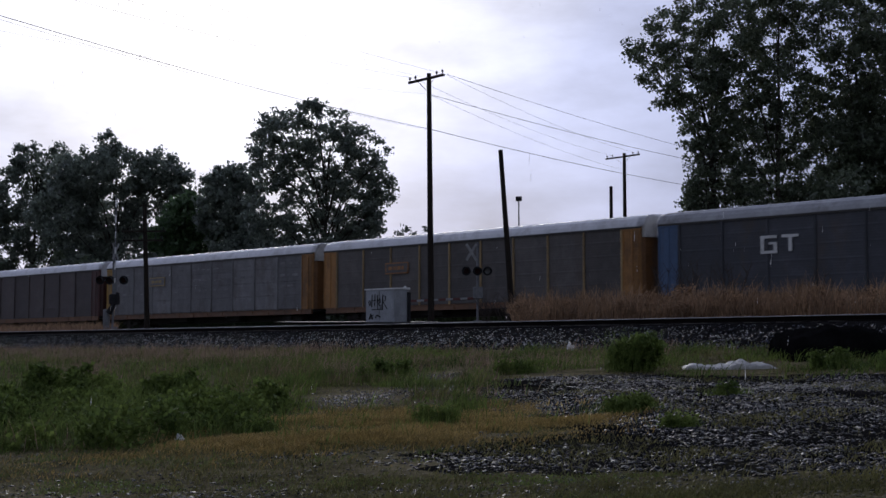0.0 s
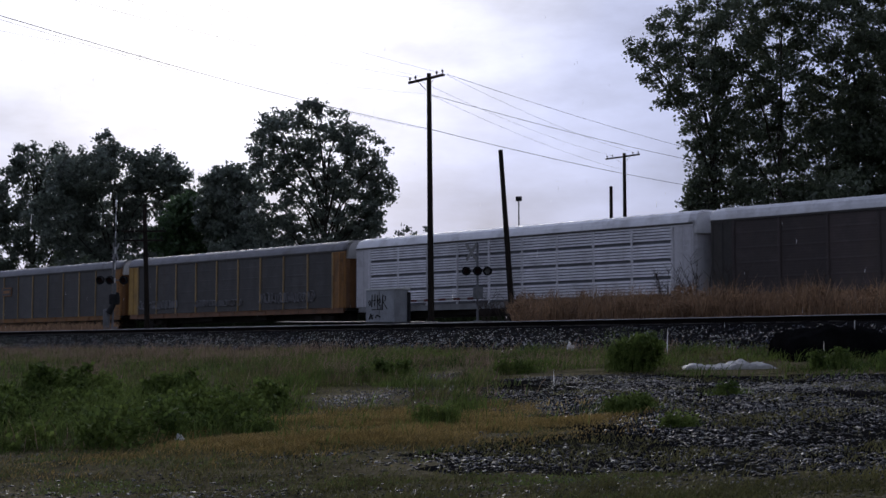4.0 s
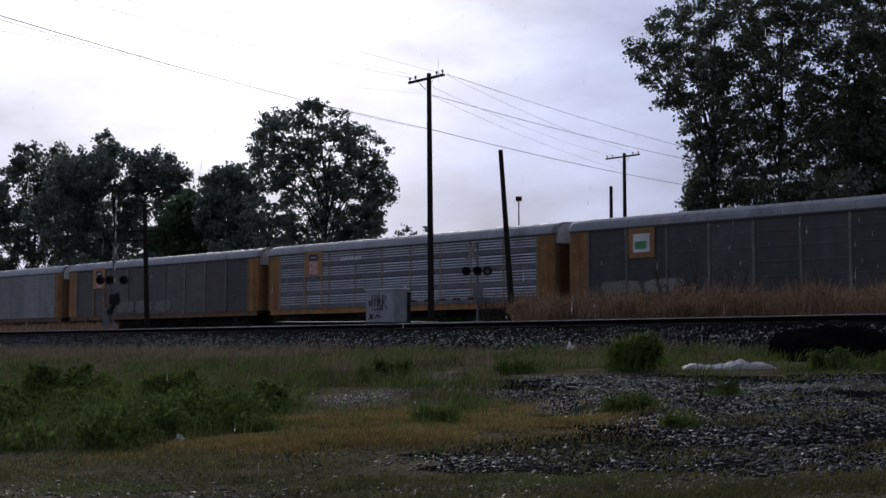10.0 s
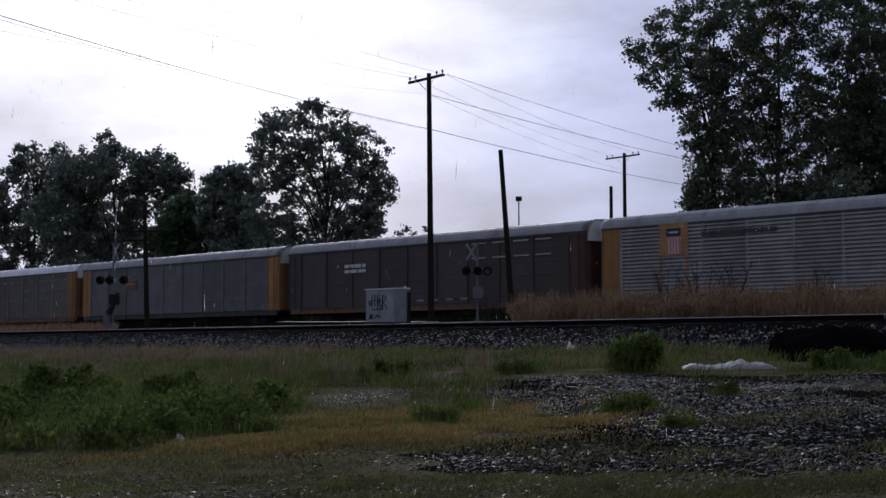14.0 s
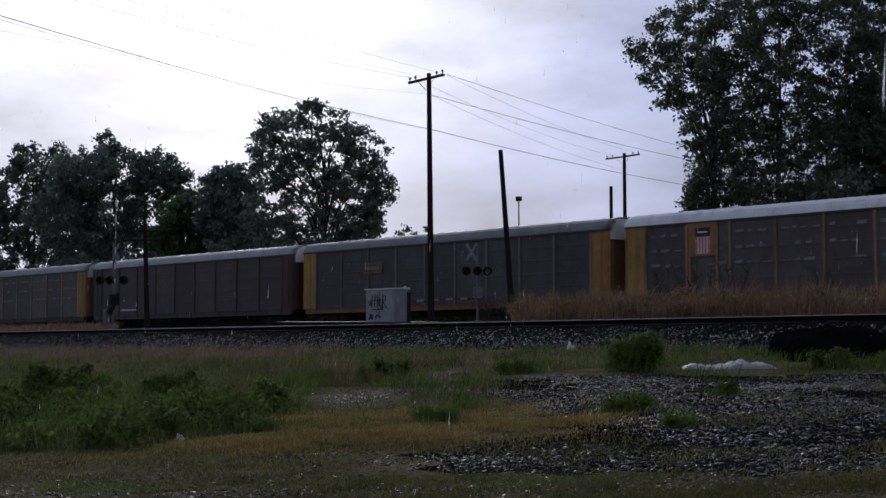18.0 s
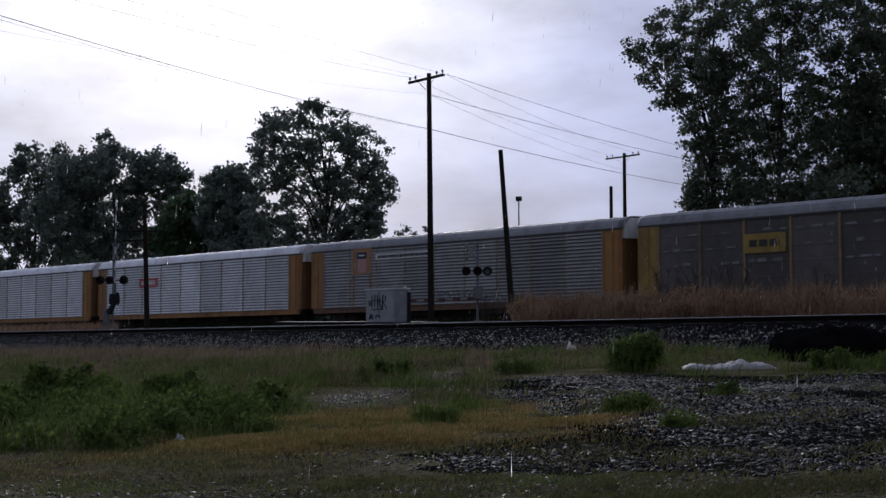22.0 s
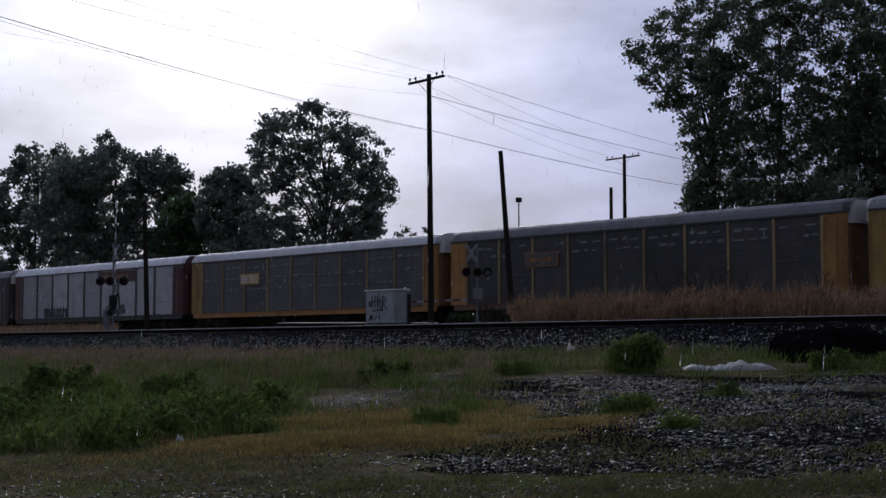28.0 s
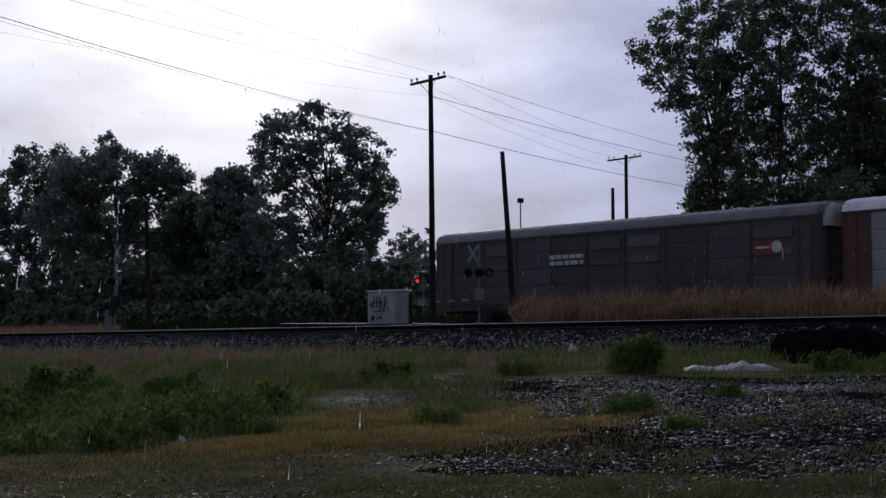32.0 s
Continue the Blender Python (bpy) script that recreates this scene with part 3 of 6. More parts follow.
P = {
    "taupe": paint("taupe_mesh", (0.07, 0.066, 0.067), 0.32), "brown": paint("brown_mesh", (0.074, 0.065, 0.062), 0.34), "grey": paint("grey_mesh", (0.10, 0.10, 0.108)),
    "steel": paint("galvanised", (0.82, 0.83, 0.86), 0.1, 0.45, stain=((0.4, 0.38, 0.37), 0.35)), "silver": paint("silver_slats", (0.56, 0.57, 0.61), 0.16, 0.5, stain=((0.26, 0.25, 0.25), 0.45)), "dull": paint("dull_galvanised", (0.27, 0.266, 0.265), 0.18, 0.5, stain=((0.16, 0.14, 0.13), 0.5)),
    "slit": paint("light_through_slit", (0.16, 0.157, 0.163), 0.35), "rust_orange": paint("faded_orange", (0.3, 0.13, 0.04), 0.25), "patch": paint("patched_sheet", (0.19, 0.18, 0.17), 0.2), "white_dull": paint("dull_white_rack", (0.37, 0.355, 0.385), 0.15, 0.45, stain=((0.2, 0.19, 0.19), 0.5)), "dark_red": paint("dark_red", (0.2, 0.03, 0.028), 0.15), "band": paint("band_and_gap_shade", (0.12, 0.127, 0.148), 0.15, 0.5), "faded": paint("faded_paint", (0.085, 0.075, 0.078), 0.25), "steel_post": paint("brown_grey_post", (0.23, 0.175, 0.115), 0.15, 0.5), "ribbed": paint("grey_ribbed_sheet", (0.135, 0.132, 0.138), 0.3), "white": paint("white_rack", (0.62, 0.61, 0.655), 0.12, 0.45, stain=((0.3, 0.28, 0.28), 0.4)), "smoke": paint("smoky_taupe_mesh", (0.052, 0.05, 0.051), 0.42), "soot": paint("sooty_mesh", (0.036, 0.033, 0.032), 0.3), "lastcar": paint("dark_slate_brown", (0.05, 0.044, 0.048), 0.3), "maroon": paint("maroon_mesh", (0.047, 0.034, 0.034)),
    "ochre": paint("ochre_post", (0.27, 0.182, 0.082), 0.3), "navy": paint("dark_blue_grey", (0.036, 0.039, 0.05)), "blue": paint("blue_end", (0.05, 0.09, 0.17)),
    "orange": paint("orange_yellow", (0.29, 0.135, 0.035), 0.3, stain=((0.09, 0.04, 0.015), 0.75)), "yellow": paint("rack_yellow", (0.33, 0.195, 0.045), 0.28, stain=((0.12, 0.06, 0.02), 0.65)),
    "rust": paint("rusty_brown", (0.16, 0.075, 0.035), 0.3), "red": paint("end_maroon", (0.072, 0.022, 0.02), 0.25), "cap": paint("pale_end_cap", (0.6, 0.585, 0.57), 0.15), "dark": paint("dark_frame", (0.03, 0.027, 0.025), 0.3),
    "roof_w": paint("white_roof", (0.68, 0.68, 0.71), 0.08, 0.4, stain=((0.35, 0.33, 0.32), 0.5)), "roof_g": paint("grey_roof", (0.22, 0.224, 0.236), 0.2, 0.4), "post_grey": paint("grey_post", (0.15, 0.14, 0.13), 0.2), "door_rust": paint("rusted_door", (0.15, 0.066, 0.022), 0.35), "roof_d": paint("dark_roof", (0.14, 0.14, 0.15), 0.2, 0.45),
    "tag": paint("lilac_spray", (0.15, 0.15, 0.165), 0.3), "pale": paint("pale_patch", (0.42, 0.4, 0.38), 0.15), "logo_red": paint("logo_red", (0.55, 0.07, 0.06), 0.1, stain=None), "logo_white": paint("logo_white", (0.62, 0.62, 0.62), 0.1, stain=((0.3, 0.3, 0.3), 0.4)),
    "logo_blue": paint("logo_blue", (0.008, 0.013, 0.042), 0.1, stain=None), "logo_green": paint("logo_green", (0.06, 0.25, 0.1), 0.1, stain=None), "logo_yellow": paint("logo_yellow", (0.42, 0.27, 0.05), 0.2), "logo_orange": paint("logo_orange", (0.34, 0.16, 0.05), 0.2),
    "logo_black": paint("logo_black", (0.02, 0.02, 0.02), 0.2, stain=None), "tan": paint("logo_tan", (0.34, 0.24, 0.1), 0.2),
}


# gap faces between slats take a darker paint in place of shade
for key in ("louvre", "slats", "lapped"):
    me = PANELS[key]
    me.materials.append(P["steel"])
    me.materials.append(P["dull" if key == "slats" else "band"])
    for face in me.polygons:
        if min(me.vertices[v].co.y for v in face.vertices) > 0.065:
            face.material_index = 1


def plate(car, name, x, z, w, h, mat, proud=0.0):
    """A thin flat plate or painted bar on the near side, centred at x, z."""
    y = -0.05 - proud
    return part(name, Shape().box(x - w / 2, x + w / 2, y, y + 0.03 + proud * 0.5, z - h / 2, z + h / 2, 0.004), mat, car)


def bars(parent, x, z, w, h, mat, rows, cols, seed, proud=0.008):
    """Writing that cannot be read: rows of short bars."""
    r = random.Random(seed)
    s = Shape()
    for i in range(rows):
        zz = z + h / 2 - (i + 0.5) * h / rows
        xx = x - w / 2
        while xx < x + w / 2 - 0.05:
            ww = min(w / cols * r.uniform(0.5, 1.1), x + w / 2 - xx)
            s.box(xx, xx + ww * 0.8, -0.05 - proud, -0.03, zz - h / rows * 0.32, zz + h / rows * 0.32)
            xx += ww
    return part("lettering", s, mat, parent)


def scrawl(parent, x, z, w, h, mat, seed):
    """Spray paint: thick overlapping loops and strokes, thin on the surface."""
    r = random.Random(seed)
    s = Shape()
    n = max(3, int(w / 0.45))
    for i in range(n):
        cx = x - w / 2 + (i + 0.5) * w / n
        for turn in range(2):
            pts = []
            start, sweep = r.uniform(0, 6), r.uniform(2, 5)
            wide, high = w / n * r.uniform(0.4, 0.8), h * r.uniform(0.3, 0.5)
            for k in range(7):
                q = start + sweep * k / 6
                pts.append((cx + math.cos(q) * wide, -0.01, z + math.sin(q) * high + r.uniform(-0.04, 0.04)))
            s.tube(pts, r.uniform(0.03, 0.06), 4)
        k = cx + r.uniform(-0.2, 0.2) * w / n
        s.box(k, k + r.uniform(0.06, 0.12), -0.03, 0.02, z - h * r.uniform(0.35, 0.5), z + h * r.uniform(0.35, 0.5))
    return part("spray_paint", s, mat, parent)


def blotch(parent, x, z, w, h, mat, seed):
    """A ragged patch of paint rolled over the sheet."""
    g = random.Random(seed)
    pts = []
    for k in range(18):
        q = 2 * math.pi * k / 18
        c, s = math.cos(q), math.sin(q)
        big = max(abs(c), abs(s)) ** 0.75
        rad = g.uniform(0.8, 1.05) / big
        pts.append((x + c * w / 2 * rad, z + s * h / 2 * rad))
    n = len(pts)
    s = Shape().add([(a, y, b) for y in (-0.006, 0.03) for a, b in pts], [tuple(range(n)), tuple(range(2 * n - 1, n - 1, -1))] + [(i, i + n, (i + 1) % n + n, (i + 1) % n) for i in range(n)])
    return part("paint_patch", s, mat, parent)


SLIT = Shape().add([(0, -0.004, 0.1), (0.1, -0.004, 0), (0.9, -0.004, 0), (1, -0.004, 0.2), (0.95, -0.004, 1), (0.08, -0.004, 0.85),
                    (0, 0.03, 0.1), (0.1, 0.03, 0), (0.9, 0.03, 0), (1, 0.03, 0.2), (0.95, 0.03, 1), (0.08, 0.03, 0.85)],
                   [(0, 1, 2, 3, 4, 5), (11, 10, 9, 8, 7, 6)] + [(i, i + 6, (i + 1) % 6 + 6, (i + 1) % 6) for i in range(6)]).mesh("tier_slit")


def slots(parent, heights, mat, seed):
    """Pale plates along the tier joints, standing in for light through the gaps."""
    g = random.Random(seed)
    for z in heights:
        for k in range(N_BAY):
            x = END_X0 + k * BAY + 0.3
            while x < END_X0 + (k + 1) * BAY - 0.5:
                ln = g.uniform(0.25, 0.7)
                if g.random() < 0.74:
                    zz = z + g.uniform(-0.03, 0.03)
                    ob = part("tier_slit", SLIT, mat, parent)
                    ob.matrix_basis = Matrix.Translation((x, 0, zz)) @ Matrix.Diagonal((min(ln, END_X0 + (k + 1) * BAY - 0.2 - x), 1, g.uniform(0.08, 0.2), 1))
                x += ln + g.uniform(0.08, 0.4)


def shield(car, x, z, backing):
    """A plate with a striped shield."""
    if backing:
        plate(car, "sign_plate", x, z + 0.05, 1.9, 1.75, P[backing])
        for k in (-0.86, 0.86):
            plate(car, "plate_post", x + k, 2.2, 0.16, 2.1, P[backing], -0.005)
    plate(car, "shield_top", x, z + 0.45, 0.95, 0.45, P["logo_blue"], 0.012)
    plate(car, "shield_field", x, z - 0.25, 0.9, 0.9, P["logo_white"], 0.010)
    for k in range(5):
        plate(car, "shield_stripe", x - 0.38 + k * 0.19, z - 0.25, 0.09, 0.88, P["logo_red"], 0.018)
    plate(car, "shield_bar", x, z + 0.45, 0.6, 0.09, P["logo_white"], 0.018)


def add_sign(car, what, seed):
    kind, x, z, w, h = what
    if kind == "shield":
        shield(car, x, z, "")
    elif kind == "shield_plate":
        shield(car, x, z, "logo_orange")
    elif kind == "green_plate":
        plate(car, "sign_plate", x, z, w, h, P["logo_orange"])
        plate(car, "sign_field", x, z, w * 0.62, h * 0.62, P["logo_white"], 0.01)
        plate(car, "sign_mark", x - 0.05, z - 0.12, w * 0.45, h * 0.26, P["logo_green"], 0.018)
    elif kind in ("frame", "logo_orange", "tan"):
        colour = P["tan" if kind == "tan" else "rust_orange"]
        plate(car, "sign_plate", x, z, w, h, colour)
        plate(car, "sign_field", x, z, w - 0.16, h - 0.16, P["ribbed" if seed == 20 else "brown"], 0.01)
        bars(car, x, z, w * 0.7, h * 0.5, colour, 1, 3, seed, 0.018)
    elif kind in ("logo_yellow", "logo_red", "maroon"):
        plate(car, "sign_plate", x, z, w, h, P["red" if kind == "maroon" else kind])
        bars(car, x, z, w * 0.72, h * 0.55, P["logo_white" if kind == "logo_red" else "rust" if kind == "maroon" else "logo_black"], 1, 3, seed, 0.012)
    elif kind == "text":
        bars(car, x, z, w, h, P["logo_white"], 1 if h < 0.4 else 2, max(2, int(w / 0.6)), seed)
    elif kind == "dark_text":
        plate(car, "sign_plate", x, z, w, h, P["logo_white"])
        bars(car, x, z, w * 0.92, h * 0.7, P["logo_black"], 1, max(4, int(w / 0.4)), seed, 0.012)
    elif kind == "bare_text":
        bars(car, x, z, w, h, P["soot"], 1, max(4, int(w / 0.4)), seed, 0.02)
    elif kind == "big_text":
        # two large white outlined letters stand as plain bars
        for k in (-1, 1):
            cx = x + k * w * 0.27
            plate(car, "letter_bar", cx, z + h * 0.42, w * 0.42, h * 0.16, P["logo_white"])
            plate(car, "letter_bar", cx - (0.165 * w if k < 0 else 0), z - 0.04 * h, w * 0.09, h * 0.76, P["logo_white"])
        plate(car, "letter_bar", x - w * 0.27, z - h * 0.42, w * 0.42, h * 0.16, P["logo_white"])
        plate(car, "letter_bar", x - w * 0.105, z - h * 0.17, w * 0.09, h * 0.34, P["logo_white"])
        plate(car, "letter_bar", x - w * 0.165, z + h * 0.06, w * 0.21, h * 0.12, P["logo_white"])
    elif kind == "striped":
        plate(car, "sign_plate", x, z, w, h, P["logo_yellow"])
        bars(car, x, z, w * 0.9, h * 0.8, P["logo_white"], 3, 2, seed, 0.012)
    elif kind == "red_disc":
        plate(car, "sign_plate", x, z, w, h, P["dark_red"])
        part("sign_disc", Shape().disc((x + w * 0.3, -0.05, z), (0, -1, 0), h * 0.42, 0.02), P["logo_white"], car)
        bars(car, x - w * 0.15, z, w * 0.45, h * 0.25, P["logo_white"], 1, 3, seed, 0.012)
    elif kind == "scrawl":
        scrawl(car, x, z, w, h, P["tag"], seed)
    elif kind == "dark_scrawl":
        scrawl(car, x, z, w, h, P["navy"], seed)
    elif kind == "patch":
        n = max(1, round(w / BAY))
        for k in range(n):
            blotch(car, x - w / 2 + (k + 0.5) * w / n, z, w / n - 0.15, h, P["patch"], seed + k)
    elif kind == "slots":
        slots(car, (4.32, 3.5, 2.7) if z > 1 else (4.4, 3.9), P["slit"], seed)
    elif kind == "faded":
        for k in range(N_BAY):
            if k in (1, 4, 5, 8):
                plate(car, "faded_panel", END_X0 + (k + 0.5) * BAY, z, BAY - 0.5, h, P["faded"], -0.012)
                plate(car, "faded_panel", END_X0 + (k + 0.5) * BAY, z - h - 0.4, BAY - 0.7, h * 0.6, P["faded"], -0.012)
    elif kind == "outlines":
        n = 4
        for k in range(n):
            cx = x - w / 2 + (k + 0.5) * w / n
            for dz in (-h / 2, h / 2):
                plate(car, "chalk_line", cx, z + dz, w / n * 0.7, 0.09, P["pale"])


def car_carrier(i, panels, panel_kind, posts, ends, roof, sill, label, signs=(), lead="", caps="cap"):
    """A closed bi-level or tri-level car carrier. Its trailing end is at x 0, its near side at y 0, the rail's head at z 0."""
    car = thing("car_carrier", label, "railway wagon", group="wagons of the train")
    lead = lead or ends
    part("roof", CAR_MESH["roof"], P[roof], car)
    part("rack_body", CAR_MESH["core"], P["dark"], car)
    part("deck", CAR_MESH["deck"], P["dark"], car)
    part("centre_beam", CAR_MESH["beam"], M_TRUCK, car)
    part("side_sill", CAR_MESH["sill_a"], P[sill], car)
    part("side_sill", CAR_MESH["sill_b"], P[sill], car)
    flip = Matrix.Translation((CAR_LEN, CAR_W, 0)) @ Matrix.Rotation(math.pi, 4, "Z")
    for side in (0, 1):
        turn = flip if side else Matrix.Identity(4)
        part("top_rail", CAR_MESH["rail"], P["dark"], car).matrix_basis = turn
        a, b = (ends, lead) if not side else (lead, ends)
        for key, x0, colour in (("end_a", 0.0, P[a]), ("end_b", END_X1, P[b])):
            sheet = part("end_panel", CAR_MESH[key], colour, car)
            sheet.matrix_basis = turn
            for x in (0.08, 0.7, 1.26):
                part("rib", CAR_MESH["rib"], colour, sheet).matrix_basis = Matrix.Translation((x0 + x, 0, 0))
            part("head_rail", CAR_MESH["head"], colour, sheet).matrix_basis = Matrix.Translation((x0 + 0.02, 0, 0))
        for k in range(N_BAY):
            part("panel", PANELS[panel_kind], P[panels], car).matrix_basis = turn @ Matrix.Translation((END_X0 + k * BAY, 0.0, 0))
        if panel_kind == "louvre":
            for k in range(4):
                part("tier_band", CAR_MESH["band"], P["band"], car).matrix_basis = turn @ Matrix.Translation((0, 0, Z_DECK + 0.05 + k * (Z_EAVE - Z_DECK - 0.09) / 4))
        for k in range(N_BAY + 1):
            wide = 1.9 if panels == "white_dull" else 1.0
            part("post", CAR_MESH["post"], P[posts], car).matrix_basis = turn @ Matrix.Translation((END_X0 + k * BAY, 0, 0)) @ Matrix.Diagonal((wide, 1, 1, 1))
        part("ladder", CAR_MESH["ladder"], P[lead if not side else ends], car).matrix_basis = turn @ Matrix.Translation((CAR_LEN - 0.6, 0, 0))
    for end in (0, 1):
        turn = Matrix.Translation((CAR_LEN - 0.12, 0, 0)) if end else flip @ Matrix.Translation((CAR_LEN - 0.12, 0, 0))
        colour = P["door_rust" if (lead if end else ends) in ("orange", "yellow") else (lead if end else ends)]
        part("door_leaf", CAR_MESH["door"], colour, car).matrix_basis = turn
        part("door_leaf", CAR_MESH["door"], colour, car).matrix_basis = turn @ Matrix.Translation((0, CAR_W, 0)) @ Matrix.Diagonal((1, -1, 1, 1))
        part("end_cap", CAR_MESH["cap"], P[caps], car).matrix_basis = turn
        part("coupler", CAR_MESH["draft"], M_TRUCK, car).matrix_basis = flip if end else Matrix.Identity(4)
        truck = part("truck", Shape().box(-0.22, 0.22, 0.25, CAR_W - 0.25, 0.36, 0.62, 0.03), M_TRUCK, car)
        truck.matrix_basis = Matrix.Translation((3.1 if end else CAR_LEN - 3.1, 0, 0))
        for y in (CAR_W / 2 - 1.02, CAR_W / 2 + 1.02):
            part("side_frame", CAR_MESH["frame"], M_TRUCK, truck).matrix_basis = Matrix.Translation((0, y, 0))
        for x in (-0.9, 0.9):
            part("wheelset", CAR_MESH["wheels"], M_TRUCK, truck).matrix_basis = Matrix.Translation((x, CAR_W / 2, 0))
    for k, what in enumerate(signs):
        add_sign(car, what, i * 10 + k)
    return car


TRAIN = []


def build_train():
    def add(*args, **kw):
        TRAIN.append(car_carrier(len(TRAIN), *args, **kw))

    add("navy", "mesh", "navy", "blue", "roof_g", "dark", "dark blue-grey car carrier with blue ends and white letter bars", [("big_text", 7.6, 3.57, 2.3, 0.92)])
    add("brown", "mesh", "ochre", "orange", "roof_w", "rust", "brown mesh-sided car carrier with rusty orange posts", [("frame", 7.5, 3.56, 2.2, 0.74)])
    add("ribbed", "plain", "ribbed", "yellow", "roof_w", "rust", "grey ribbed car carrier with yellow end and tan sign", [("tan", 7.7, 3.66, 2.2, 0.7), ("slots", 0, 2, 0, 0)], lead="orange")
    add("maroon", "mesh", "maroon", "dark", "roof_w", "rust", "dark brown car carrier with dull red leading end", lead="red", caps="roof_w")
    add("white", "lapped", "white", "white", "roof_w", "roof_g", "white louvred car carrier with white ends", caps="roof_w")
    add("smoke", "mesh", "ochre", "yellow", "roof_d", "rust", "dark taupe car carrier with yellow ends and spray paint", [("scrawl", 4.4, 1.8, 5.5, 0.7), ("scrawl", 12.6, 1.75, 6.0, 0.5), ("scrawl", 20.8, 1.95, 6.4, 0.8)], lead="orange")
    add("smoke", "mesh", "ochre", "orange", "roof_d", "orange", "taupe mesh car carrier with orange ends and posts", [("logo_orange", 7.5, 3.6, 1.8, 0.8)])
    add("smoke", "mesh", "ochre", "orange", "roof_w", "dark", "taupe car carrier with striped shield and orange ends", [("shield_plate", 5.1, 4.1, 0, 0), ("slots", 0, 2, 0, 0)])
    add("smoke", "mesh", "post_grey", "orange", "roof_g", "orange", "dark grey car carrier with orange sign plate and pale patches", [("green_plate", 5.2, 4.1, 1.8, 1.65), ("patch", 5.2, 1.7, 6.0, 0.8)])
    add("silver", "louvre", "steel_post", "orange", "roof_g", "orange", "silver louvred car carrier with orange ends", [("shield_plate", 5.2, 4.2, 0, 0), ("text", 9.2, 4.4, 2.2, 0.3)])
    add("brown", "mesh", "post_grey", "orange", "roof_g", "rust", "dark brown car carrier with pale lower panels and orange ends", [("shield_plate", 5.1, 4.2, 0, 0), ("patch", 12.0, 1.74, 8.2, 1.0)])
    add("dull", "slats", "dull", "orange", "roof_g", "rust", "dull silver ribbed car carrier with orange ends", [("shield_plate", 5.0, 4.1, 0, 0), ("bare_text", 9.1, 4.35, 4.6, 0.4)])
    add("maroon", "mesh", "maroon", "dark", "roof_g", "rust", "dark maroon car carrier with white lettering and chalk outlines", [("text", 7.3, 3.7, 2.2, 0.7), ("outlines", 21.5, 4.3, 7.0, 0.9)], lead="red")
    add("grey", "mesh", "post_grey", "orange", "roof_g", "dark", "grey mesh car carrier with grey posts", [("logo_orange", 7.6, 3.6, 1.8, 0.7)])
    add("brown", "mesh", "ochre", "yellow", "roof_w", "rust", "brown car carrier with striped shield and yellow ends", [("shield_plate", 5.2, 4.0, 0, 0), ("slots", 0, 2, 0, 0)], lead="orange")
    add("smoke", "mesh", "post_grey", "yellow", "roof_d", "rust", "dark taupe car carrier with yellow ends and orange sign", [("logo_orange", 7.4, 3.65, 1.8, 0.7)], lead="orange")
    add("maroon", "mesh", "maroon", "dark", "roof_g", "dark", "dark brown car carrier with pale scuffed patch", [("text", 5.8, 1.5, 2.4, 0.22)], lead="red")
    add("brown", "mesh", "ochre", "yellow", "roof_g", "dark", "brown-grey car carrier with yellow posts and yellow sign", [("logo_yellow", 8.1, 3.67, 2.5, 1.0), ("slots", 0, 2, 0, 0)])
    add("dull", "slats", "steel_post", "orange", "roof_g", "rust", "grey ribbed car carrier with orange ends, lettering and spray paint", [("shield_plate", 5.4, 4.1, 0, 0), ("dark_text", 9.5, 4.37, 5.4, 0.42), ("scrawl", 14.9, 1.6, 5.9, 0.75)])
    add("steel", "slats", "steel_post", "orange", "roof_w", "orange", "silver white louvred car carrier with red sign", [("logo_red", 7.8, 3.62, 2.7, 0.78)])
    add("steel", "slats", "steel_post", "orange", "roof_w", "orange", "silver white louvred car carrier with red sign and orange ends", [("logo_red", 7.7, 3.67, 2.7, 0.75)])
    add("brown", "mesh", "post_grey", "yellow", "roof_g", "rust", "brown-grey car carrier with yellow-brown sign", [("tan", 7.8, 3.51, 2.2, 0.98), ("text", 5.2, 2.07, 1.6, 0.23)], lead="orange")
    add("soot", "mesh", "ochre", "orange", "roof_d", "rust", "sooty brown car carrier with orange sign and orange ends", [("logo_orange", 7.6, 3.59, 2.6, 0.87), ("slots", 0, 0, 0, 0)])
    add("taupe", "mesh", "ochre", "yellow", "roof_w", "orange", "grey-taupe car carrier with yellow end and striped sign", [("striped", 7.5, 3.51, 2.3, 0.78), ("slots", 0, 2, 0, 0)], lead="orange")
    add("white_dull", "plain", "maroon", "red", "roof_w", "dark", "white panelled car carrier with maroon posts and spray paint", [("maroon", 17.5, 4.41, 5.7, 0.9), ("dark_scrawl", 7.5, 1.6, 3.8, 0.9), ("dark_scrawl", 17.5, 1.7, 2.7, 0.8)], lead="red", caps="red")
    add("lastcar", "plain", "maroon", "maroon", "roof_d", "dark", "dark blue-brown car carrier at the end of the train", [("red_disc", 24.3, 3.53, 1.8, 0.72), ("text", 10.9, 3.53, 2.6, 0.72), ("faded", 0, 4.3, 0, 0.6)])


build_train()


